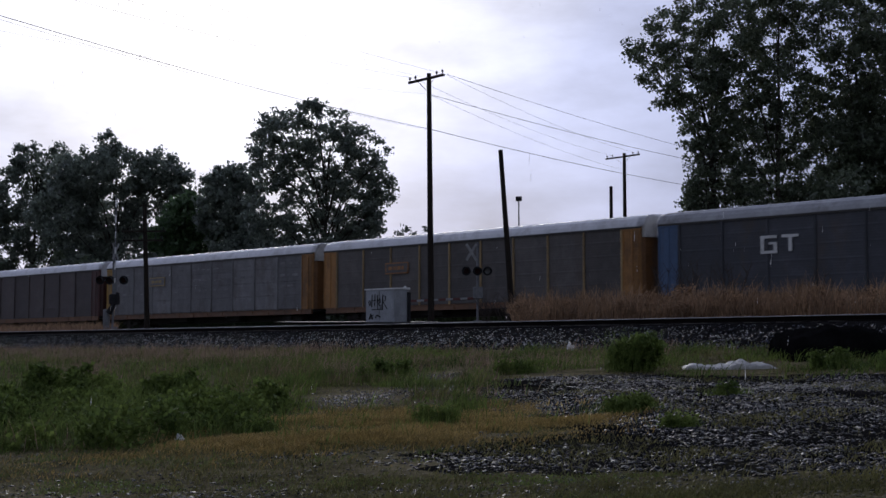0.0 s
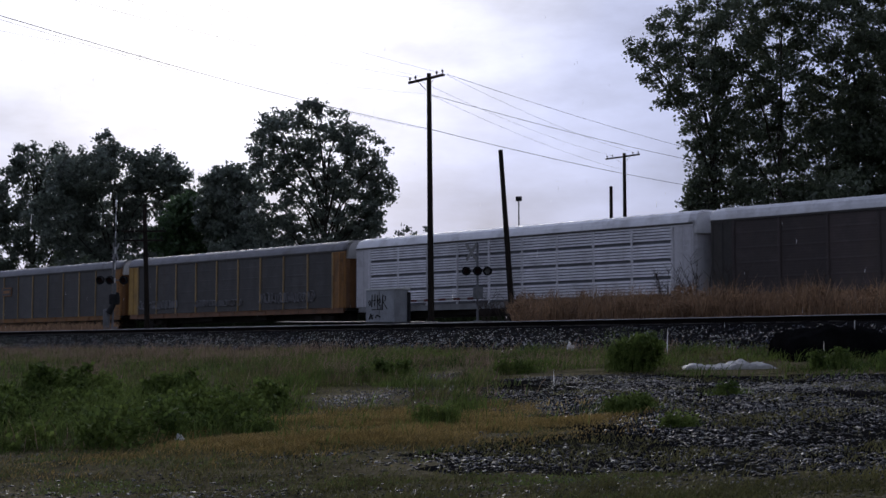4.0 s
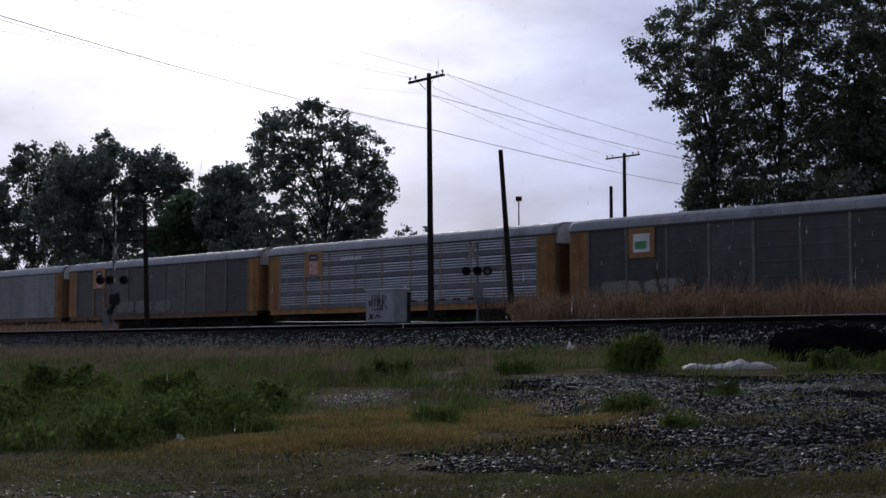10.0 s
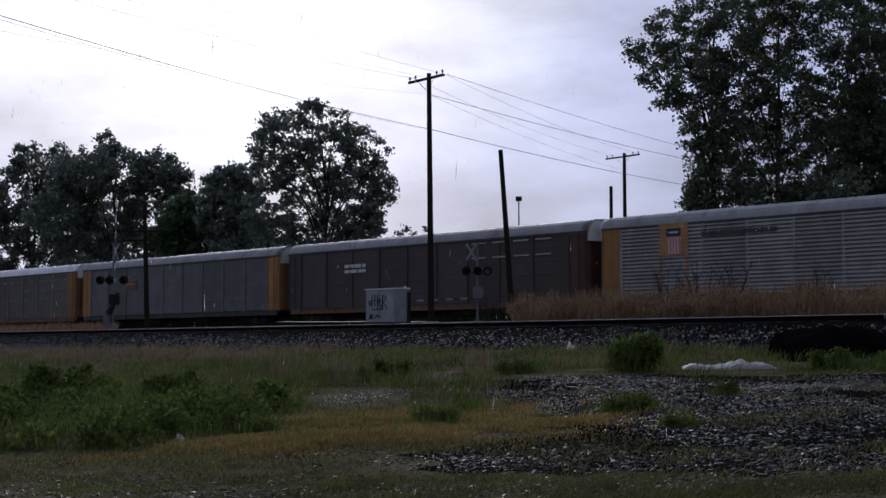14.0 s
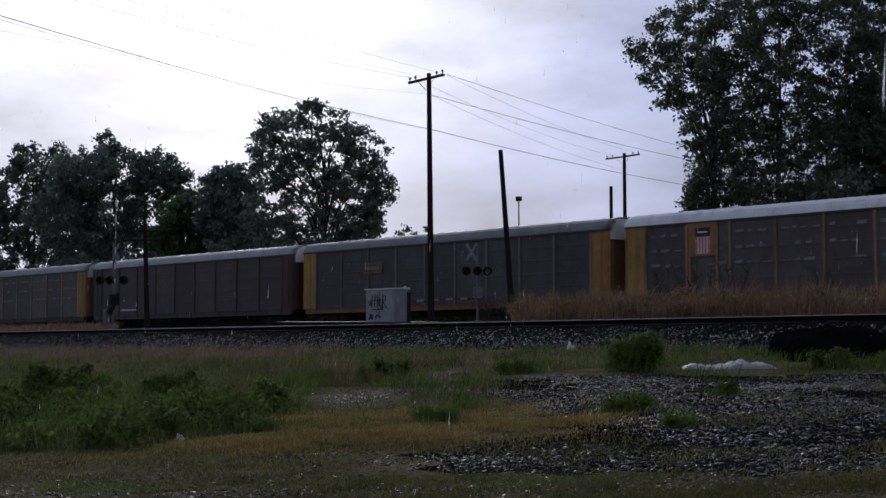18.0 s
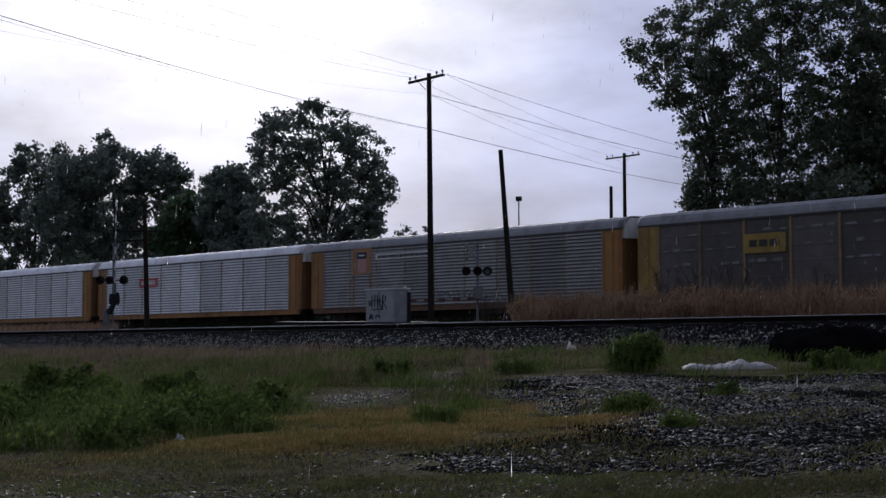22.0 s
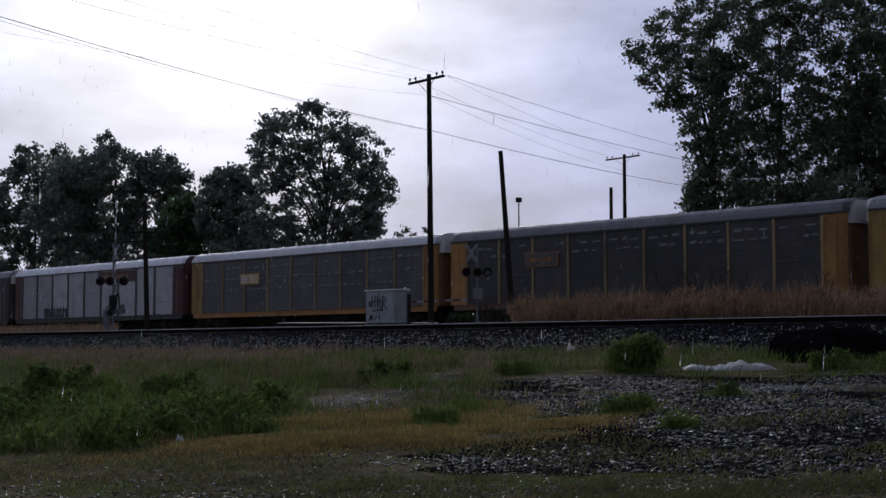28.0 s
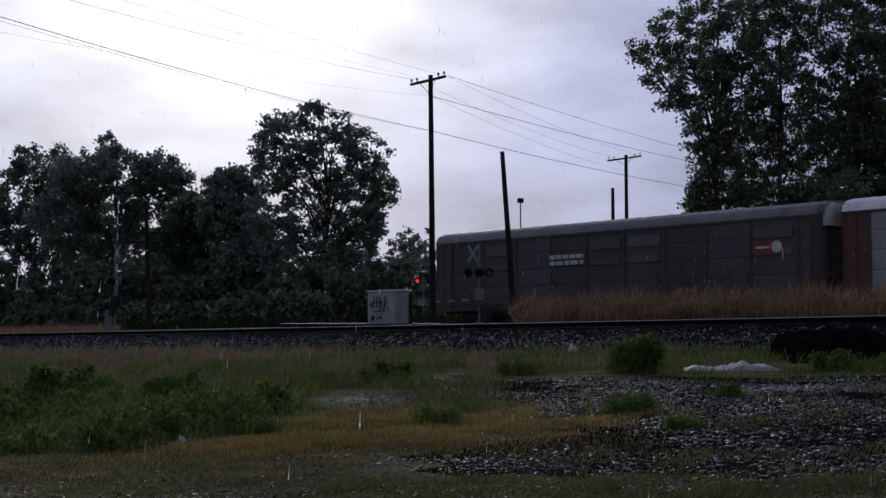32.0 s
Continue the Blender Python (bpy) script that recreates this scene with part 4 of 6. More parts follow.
# ---- trees ----
def leaf_cloud(lobes, count, size, deep=1.0, clump=0.55, seed=1):
    """Corners of leaf tufts gathered in twigs inside the lobes (x, y, z, r)."""
    g = np.random.default_rng(seed)
    lob = np.array(lobes, dtype=float)
    weight = lob[:, 3] ** 2.2
    n_twig = max(8, count // 40)
    pick = g.choice(len(lob), n_twig, p=weight / weight.sum())
    way = g.normal(size=(n_twig, 3))
    way /= np.linalg.norm(way, axis=1, keepdims=True)
    reach = g.uniform(0.25, 1.0, (n_twig, 1)) ** 0.45
    lumpy = 1 + 0.22 * np.sin(way[:, :1] * 5 + pick[:, None]) * np.cos(way[:, 2:] * 6 + pick[:, None] * 2)
    twig = lob[pick, :3] + way * reach * lumpy * lob[pick, 3:4] * np.array([1, deep, 1])
    own = g.integers(0, n_twig, count)
    pos = twig[own] + np.clip(g.normal(size=(count, 3)), -1.5, 1.5) * clump * g.uniform(0.3, 1, (count, 1)) * np.array([1, 1, 0.75])
    u = g.normal(size=(count, 3))
    u /= np.linalg.norm(u, axis=1, keepdims=True)
    w = np.cross(u, g.normal(size=(count, 3)))
    w /= np.linalg.norm(w, axis=1, keepdims=True) + 1e-6
    s = size * g.uniform(0.55, 1.3, (count, 1))
    u, w = u * s, w * s * 0.62
    return np.stack([pos - u, pos - w + u * 0.1, pos + u, pos + w + u * 0.1], axis=1)


def tree(label, x, y, lobes, count, size, mat=None, trunk=0.35, seed=1, deep=1.0, name="tree", lean=0.0, clump=0.55, far=1.0):
    """A trunk with limbs to every lobe (x, z, r above the foot) and a crown of leaf tufts."""
    x, y, lobes = x * far, y * far, [(lx * far, lz * far + 1.7 * (far - 1), r * far) for lx, lz, r in lobes]
    z = ground_z(x, y)
    g = random.Random(seed)
    ob = thing(name, label, "bush" if name == "shrub" else "tree", pose(x, y, z - 0.05))
    full = [(lx, g.uniform(-0.55, 0.55) * r * 1.6, lz, r) for lx, lz, r in lobes]
    top = max(l[2] for l in full)
    s = Shape()
    stem = [(lean * k + g.uniform(-0.12, 0.12) * (k > 0), g.uniform(-0.12, 0.12), top * 0.82 * k) for k in (0, 0.12, 0.3, 0.5, 0.72, 1.0)]
    s.tube(stem, [trunk * q for q in (1.25, 1.0, 0.82, 0.6, 0.38, 0.14)], 9)
    for lx, ly, lz, r in full:
        k = max(0.15, min(0.9, (lz - 1.2 * r - abs(lx) * 0.45) / max(top, 1)))
        j = min(len(stem) - 2, int(k * (len(stem) - 1)))
        f = k * (len(stem) - 1) - j
        a = Vector(stem[j]).lerp(Vector(stem[j + 1]), f)
        b = Vector((lx, ly, lz))
        mid = Vector((a.x + (b.x - a.x) * 0.36, a.y + (b.y - a.y) * 0.36, a.z + (b.z - a.z) * 0.58)) + Vector((g.uniform(-0.3, 0.3), g.uniform(-0.3, 0.3), 0))
        s.tube([a, mid, b], [trunk * 0.34, trunk * 0.22, trunk * 0.08], 6)
        for q in range(4):
            c = b + Vector((g.uniform(-1, 1), g.uniform(-1, 1), g.uniform(-0.4, 1))) * r * 0.75
            s.tube([mid.lerp(b, 0.5), mid.lerp(c, 0.75), c], [trunk * 0.12, trunk * 0.08, trunk * 0.02], 4)
    if name == "tree":
        SWAYING.append(ob)
    part("trunk", s, M_BARK, ob, smooth=True)
    part("crown", quads("crown", leaf_cloud(full, count, size, deep, clump, seed), mat or M_LEAF), mat or M_LEAF, ob)
    return ob


SWAYING = []


def build_trees():
    tree("tall dark broadleaf tree behind the train", -40.2, 136.1, [(0.0, 16.1, 2.7), (-2.2, 13.6, 2.8), (2.2, 15.0, 3.2), (0.0, 10.6, 3.3), (-3.3, 9.4, 3.3), (3.1, 10.6, 3.3), (-1.1, 17.5, 1.4), (1.7, 17.9, 1.2), (-1, 6, 3), (3.5, 6, 3), (-4, 5, 3), (-4.4, 13.6, 2.0), (-5.4, 11, 2.8), (-6.5, 8, 3), (3.9, 15.2, 2.3), (5.0, 11.5, 3.0), (5.4, 7, 3.2)], 37000, 0.25, seed=11, far=1.28)
    tree("domed dark tree with a thin spire top", -32.4, 136.1, [(-0.7, 19.0, 1.2), (-1.1, 17.5, 1.2), (-0.1, 18.4, 0.9), (-2.8, 15.6, 2.5), (1.1, 15.6, 2.5), (4.7, 15.4, 2.3), (6.6, 14.6, 1.4), (-1.1, 11.7, 3.3), (3.3, 11.7, 3.3), (6.4, 10.6, 2.2), (2, 7, 3.4), (-3, 7, 3.0), (6, 6, 3), (-4.6, 15.2, 2.3), (-5, 11.4, 3), (3.0, 16.2, 1.9), (5.8, 15.6, 1.7)], 40000, 0.24, seed=12, far=1.16)
    tree("lower green tree in front of the wood", -23.1, 128.9, [(-0.5, 11.1, 2.2), (0.3, 8.3, 2.6), (-2.4, 8.9, 2.4), (0, 5, 2.8)], 16000, 0.25, M_LEAF_GREEN, 0.25, seed=13, far=1.1)
    tree("large rounded broadleaf tree with an open crown", -11.3, 132.4, [(-1.4, 20.9, 1.5), (-5.1, 20.2, 1.5), (1.4, 20.2, 1.6), (-6.5, 18.6, 1.4), (3.5, 18.3, 2.1), (-3.0, 18.3, 2.7), (0.3, 17.3, 3.2), (4.6, 15.6, 1.6), (-5.1, 15.6, 2.4), (2.4, 13.5, 2.7), (5.7, 14.0, 1.1), (-1.9, 12.9, 3.2), (3.5, 10.8, 2.1), (-5.7, 11.8, 2.2), (0.3, 9.7, 2.7), (-3.0, 6.4, 3.5), (1.4, 5.9, 3.2), (3.2, 3.7, 1.9), (3.0, 8.6, 2.4), (4.6, 10.6, 1.3), (-4.5, 9.0, 2.4), (5.7, 13.4, 1.2), (5.4, 16.6, 1.2), (-7.2, 17.4, 0.9), (4.9, 12.0, 1.3)], 37000, 0.2, trunk=0.35, seed=14, clump=0.5)
    tree("mid-sized tree beside the large rounded tree", -20.2, 132.4, [(-0.5, 15.4, 1.2), (-1.9, 14.3, 1.1), (0.5, 13.5, 2.2), (-1.1, 11.3, 2.2), (1.1, 9.7, 2.4), (1.6, 6.4, 3.2), (-1.6, 4.8, 2.7)], 25000, 0.25, seed=15, far=1.05)
    tree("tall cottonwood with a spreading crown above the train", 20.9, 106.5, [(-3.4, 23.3, 1.9), (-1.2, 12.3, 0.9), (-1.3, 10.6, 1.0), (-1.1, 9.1, 1.1), (-1.3, 13.6, 0.7), (-5.8, 21.8, 1.0), (-5.0, 20.0, 1.3), (-2.0, 22.2, 2.6), (-1.5, 19.2, 2.2), (-0.1, 16.6, 2.0), (-0.4, 14.0, 1.6), (-0.7, 11.7, 1.1), (-0.4, 10.1, 1.2), (1.5, 22.7, 2.6), (2.6, 18.8, 2.4), (1.1, 27.9, 3.5), (0, 7.5, 1.5), (0.8, 12.5, 1.7), (0.6, 9.6, 1.6), (-1.4, 9.8, 0.9), (-1.4, 8.2, 1.0), (-1.4, 11.6, 0.8), (-3.0, 18.2, 1.3), (-1.7, 16.9, 1.2), (-1.2, 15.2, 1.2), (0.9, 15.6, 1.7), (1.9, 11.2, 1.6), (0.3, 20.6, 2.0)], 36000, 0.145, mat=M_LEAF_B, trunk=0.3, seed=16, clump=0.42)
    tree("tall dark cottonwood with steep limbs", 26.1, 106.5, [(-2.9, 14.4, 2.1), (-2.4, 11.4, 1.7), (0.4, 23.1, 2.9), (0.4, 18.8, 2.5), (1.3, 14.8, 2.5), (0.4, 11.4, 2.1), (1.1, 27.9, 3.7), (0, 8, 2), (-2.6, 9.2, 1.8), (2.2, 9.6, 1.9), (-1.2, 16.5, 1.8), (-2.9, 20.4, 1.8)], 39000, 0.145, mat=M_LEAF_B, trunk=0.3, seed=17, clump=0.42)
    tree("tall dark cottonwood at the wood's edge", 32.0, 106.5, [(-1.7, 22.7, 2.9), (-0.9, 17.9, 2.9), (-2.0, 14.0, 2.4), (1.1, 20.1, 2.9), (1.5, 15.3, 2.6), (0.9, 11.8, 2.2), (-2.0, 11.3, 1.7), (0.4, 27.9, 3.5), (4.3, 20.9, 3.9), (4.8, 14.4, 3.5), (0, 8, 2.4), (-3.0, 9.2, 1.8), (3, 10, 2.4), (-0.5, 16, 2.6), (2.5, 17.5, 2.8), (-2.2, 10.4, 2.3), (1.0, 13.0, 3.0), (3.2, 13.5, 2.6), (2.6, 23.5, 2.6)], 70000, 0.155, mat=M_LEAF_B, trunk=0.3, seed=18, clump=0.42)
    # undergrowth along the wood's foot
    row = [(78 + 5 * (k % 2), -0.335 + k * 0.0275, 5.2 - k * 0.15, 7.5 - k * 0.2 + (k % 3)) for k in range(12)]
    row += [(72, -0.32 + k * 0.045, 4.6 - k * 0.2, 3.2) for k in range(6)] + [(98, -0.33 + k * 0.05, 6.5, 7.5 + min(k, 2) * 1.7) for k in range(5)]
    row += [(92 + 4 * (k % 2), 0.214 + k * 0.027, 3.0, 10.5 + (k % 3)) for k in range(6)]
    for k, (d, lean, w, h) in enumerate(row):
        y = d / (NX * lean + NY)
        x = y * lean
        g = random.Random(50 + k)
        lobes = [(g.uniform(-w, w) * 0.7, g.uniform(0.15, 0.72) * h, g.uniform(0.3, 0.42) * h) for q in range(7)]
        tree("dense dark undergrowth at the foot of the wood", x, y, lobes, 6500, 0.3 if k < 23 else 0.19, M_LEAF_B, 0.14, seed=60 + k, name="shrub", clump=0.5)
    # trees beyond the road, haze put into their leaf colour
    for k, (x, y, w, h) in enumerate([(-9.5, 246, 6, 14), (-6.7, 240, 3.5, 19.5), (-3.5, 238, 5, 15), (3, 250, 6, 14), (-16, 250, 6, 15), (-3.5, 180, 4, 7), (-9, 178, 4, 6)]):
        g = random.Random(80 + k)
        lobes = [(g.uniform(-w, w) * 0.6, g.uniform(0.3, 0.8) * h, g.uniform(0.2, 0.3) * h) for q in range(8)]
        tree("distant tree beyond the road, leaves paled for haze", x, y, lobes, 7000, 0.36, M_LEAF_HAZE, 0.2, seed=90 + k, clump=0.7)


build_trees()


# ---- poles and wires ----
def pole(label, x, y, z0, top, r, lean=(0, 0), arms=(), name="utility_pole"):
    """A wooden pole; arms: (height below the top, half length, turn in degrees)."""
    ob = thing(name, label, "utility pole", pose(x, y, z0))
    h = top - z0
    part("shaft", Shape().tube([(0, 0, -0.3), (lean[0] * 0.5, lean[1] * 0.5, h * 0.5), (lean[0], lean[1], h)], [r * 1.2, r, r * 0.82], 12), M_POLE, ob, smooth=False)
    for down, half, turn in arms:
        at = Matrix.Translation((lean[0], lean[1], h - down)) @ Matrix.Rotation(radians(turn), 4, "Z")
        part("crossarm", Shape().box(-half, half, -r * 0.9 - 0.11, -r * 0.9, -0.06, 0.06, 0.01), M_POLE, ob).matrix_basis = at
        for k in (-0.92, -0.6, 0.6, 0.92):
            s = Shape().tube([(k * half, -r - 0.05, 0.06), (k * half, -r - 0.05, 0.16)], 0.018, 6).tube([(k * half, -r - 0.05, 0.14), (k * half, -r - 0.05, 0.19), (k * half, -r - 0.05, 0.27)], [0.05, 0.065, 0.035], 8)
            part("insulator", s, M_BLACK, ob).matrix_basis = at
        for k in (-1, 1):
            part("arm_brace", Shape().tube([(k * half * 0.45, -r * 0.9 - 0.06, -0.05), (0, -r * 0.9 - 0.02, -0.6)], 0.015, 5), M_POLE, ob).matrix_basis = at
    return ob


def wire(a, b, sag, r=0.014, label="thin dark overhead wire between utility poles"):
    a, b = Vector(a), Vector(b)
    pts = []
    for k in range(17):
        q = k / 16
        pts.append(a.lerp(b, q) - Vector((0, 0, sag * 4 * q * (1 - q))))
    solid("overhead_wire", Shape().tube(pts, r, 5), M_WIRE, label, "wire", group="overhead wires")


pole("tall tarred wooden utility pole with one crossarm", -0.58, 68.06, 2.5, 14.95, 0.14, (-0.12, 0), [(0.3, 1.38, -50)])
pole("leaning tarred wooden pole without a crossarm", 3.75, 74.24, 2.6, 12.05, 0.15, (-0.63, 0.3))
pole("short dark pole with two weathered crossarms", -19.35, 90.7, 2.6, 10.8, 0.15, (-0.3, 0), [(1.8, 1.45, -4), (2.4, 1.35, -4)])
pole("distant utility pole with one crossarm", 14.7, 111.4, 2.9, 17.15, 0.16, (0, 0), [(0.3, 1.85, -50)])
pole("distant dark wooden post without arms", 13.6, 111.4, 2.9, 14.45, 0.16, (0, 0))
wire((-14.8, 30.6, 10.2), (-0.76, 68.06, 12.18), 0.28, 0.011, "heavy dark overhead cable")
wire((-0.76, 68.06, 12.18), (30, 114.3, 13.6), 0.5, 0.015, "heavy dark overhead cable")
wire((0.2, 68.0, 14.9), (32, 117, 15.9), 0.5, 0.011)
wire((-0.67, 68.06, 13.9), (32, 117, 15.5), 0.5, 0.014)
wire((-1.45, 68.0, 14.7), (13.6, 111.3, 16.95), 0.35, 0.007)
wire((0.1, 68.0, 14.9), (15.8, 111.3, 17.1), 0.35, 0.007)
wire((-0.67, 68.06, 13.9), (14.6, 111.3, 15.8), 0.35, 0.007)
wire((-14.8, 30.6, 10.9), (-1.45, 68.0, 14.7), 0.3, 0.006)
wire((-14.8, 30.6, 10.09), (-0.76, 68.06, 12.14), 0.3, 0.005)
wire((-14.2, 30.6, 11.3), (-0.9, 68.0, 14.75), 0.3, 0.004)
wire((-14.2, 30.6, 12.1), (0.1, 68.0, 14.9), 0.3, 0.005)
wire((-14.8, 30.6, 9.3), (-0.67, 68.06, 13.9), 0.3, 0.003)


def area_light_pole():
    ob = thing("light_pole", "distant parking light on a thin grey pole", "street lamp", pose(6.74, 122.5, 2.9))
    part("shaft", Shape().tube([(0, 0, 0), (0, 0, 11.6)], [0.09, 0.06], 8), M_STEEL, ob)
    part("lamp_head", Shape().box(-0.27, 0.27, -0.25, 0.25, 11.55, 11.95, 0.04), M_BLACK, ob)


area_light_pole()


# ---- crossing signals and cabinet ----
def lamp_unit(parent, x, y, z, face, lens):
    """A flashing light on its round black backing with a hood; face: -1 towards the camera."""
    unit = part("signal_light", Shape().disc((x, y, z), (0, face, 0), 0.254, 0.03, 24).disc((x, y, z), (0, -face, 0), 0.13, 0.16, 16), M_BLACK, parent)
    part("lens", Shape().disc((x, y + face * 0.03, z), (0, face, 0), 0.15, 0.03, 20), lens, unit)
    s = Shape()
    n = 12
    for k in range(n):
        c0, c1 = math.pi * (k / n * 1.2 - 0.1), math.pi * ((k + 1) / n * 1.2 - 0.1)
        p = [(x + math.cos(c) * 0.17, y + face * q, z + math.sin(c) * 0.17) for c in (c0, c1) for q in (0.02, 0.3)]
        s.add(p, [(0, 1, 3, 2)])
    part("hood", s, M_BLACK, unit)


def crossbuck(parent, z, tilt=0.0, x=0.0):
    s = Shape()
    for k in (-1, 1):
        m = Matrix.Rotation(radians(k * 58), 4, "Y")
        y = -0.1 + k * 0.012
        v = [m @ Vector((px, q, pz)) for q in (y, y - 0.02) for px, pz in ((-0.54, -0.075), (0.54, -0.075), (0.54, 0.075), (-0.54, 0.075))]
        s.add([(a.x, a.y, a.z + z) for a in v], [(0, 1, 2, 3), (7, 6, 5, 4), (0, 4, 5, 1), (1, 5, 6, 2), (2, 6, 7, 3), (3, 7, 4, 0)])
    ob = part("crossbuck", s, M_OLD_WHITE, parent, "weathered white crossbuck sign")
    ob.matrix_basis = Matrix.Translation((x, 0, 0)) @ Matrix.Rotation(radians(tilt), 4, "Z")


def signal_left():
    ob = thing("crossing_signal", "level crossing signal with dark lights and a raised gate arm", "signal", pose(-18.83, 79.0, 2.3), group="level crossing signals")
    part("mast", Shape().tube([(0, 0, 0), (0, 0, 4.7)], 0.065, 12), M_STEEL, ob)
    part("base", Shape().box(-0.25, 0.25, -0.25, 0.25, -0.2, 0.25, 0.03), M_STEEL, ob)
    part("light_bar", Shape().tube([(-0.75, 0, 2.9), (0.65, 0, 2.9)], 0.035, 8), M_STEEL, ob)
    for x, face in ((-0.72, -1), (-0.17, -1), (0.62, -1)):
        lamp_unit(ob, x, -0.1, 2.9, face, M_LENS_RED)
    crossbuck(ob, 4.55, 68)
    part("gate_machine", Shape().box(-0.52, -0.2, -0.2, 0.2, -0.1, 1.25, 0.05), M_STEEL, ob)
    part("gate_motor", Shape().box(-0.2, 0.36, -0.22, 0.18, 1.5, 2.1, 0.06), M_BLACK, ob)
    part("counterweight", Shape().tube([(0.3, -0.1, 2.2), (0.1, -0.1, 1.6), (-0.22, -0.1, 1.0)], [0.1, 0.13, 0.2], 8), M_BLACK, ob)
    part("arm_clamp", Shape().box(0.02, 0.2, -0.16, -0.06, 2.0, 2.75, 0.02), M_STEEL, ob)
    arm = part("gate_arm", Shape().box(0.08, 0.14, -0.14, -0.1, 2.2, 7.8, 0.01), M_STEEL, ob)
    for k in range(6):
        part("stripe", Shape().box(0.076, 0.144, -0.145, -0.095, 2.6 + k * 0.9, 3.0 + k * 0.9), M_WHITE, arm)


def signal_right():
    ob = thing("crossing_signal", "level crossing signal with crossbuck and a lowered striped gate", "signal", pose(1.91, 76.56, 2.6), group="level crossing signals")
    part("mast", Shape().tube([(0, 0, 0), (0, 0, 4.6)], 0.065, 12), M_STEEL, ob)
    part("base", Shape().box(-0.25, 0.25, -0.25, 0.25, -0.2, 0.25, 0.03), M_STEEL, ob)
    part("light_bar", Shape().tube([(-0.65, 0, 2.98), (0.6, 0, 2.98)], 0.035, 8), M_STEEL, ob)
    for x, face, lens in ((-0.62, -1, M_LENS_RED), (0.0, -1, M_LENS_RED), (0.55, -1, M_STEEL)):
        lamp_unit(ob, x, -0.1, 2.98, face, lens)
    crossbuck(ob, 4.03, 0, -0.34)
    part("gate_machine", Shape().box(-0.25, 0.3, -0.25, 0.2, 1.45, 2.1, 0.03), M_STEEL, ob)
    arm = part("gate_arm", Shape().box(-3.9, 0.0, -0.2, -0.15, 1.42, 1.54, 0.01), M_OLD_WHITE, ob)
    arm.matrix_basis = Matrix.Rotation(radians(-2.5), 4, "Y")
    for k in range(5):
        part("stripe", Shape().box(-3.7 + k * 0.8, -3.3 + k * 0.8, -0.206, -0.144, 1.414, 1.546), M_DULL_RED, arm)


def signal_far():
    ob = thing("crossing_signal", "far level crossing signal with one red light lit", "signal", pose(-1.7, 111.4, 2.9), group="level crossing signals")
    part("mast", Shape().tube([(0, 0, 0), (0, 0, 4.4)], 0.07, 10), M_STEEL, ob)
    part("light_bar", Shape().tube([(-0.6, 0, 4.02), (0.6, 0, 4.02)], 0.04, 8), M_STEEL, ob)
    glow = material("lit_red_lens", (0.6, 0.02, 0.02), (0.7, 0.03, 0.03), 0.3, 3, 0, 0)
    bs = glow.node_tree.nodes["Principled BSDF"]
    bs.inputs["Emission Color"].default_value, bs.inputs["Emission Strength"].default_value = (1, 0.03, 0.03, 1), 1.0
    lamp_unit(ob, -0.5, -0.1, 4.02, -1, glow)
    lamp_unit(ob, 0.5, -0.1, 4.02, -1, M_LENS_RED)
    part("gate_machine", Shape().box(-0.55, 0.15, -0.25, 0.25, 2.0, 2.6, 0.05), M_STEEL, ob)


signal_left()
signal_right()
signal_far()


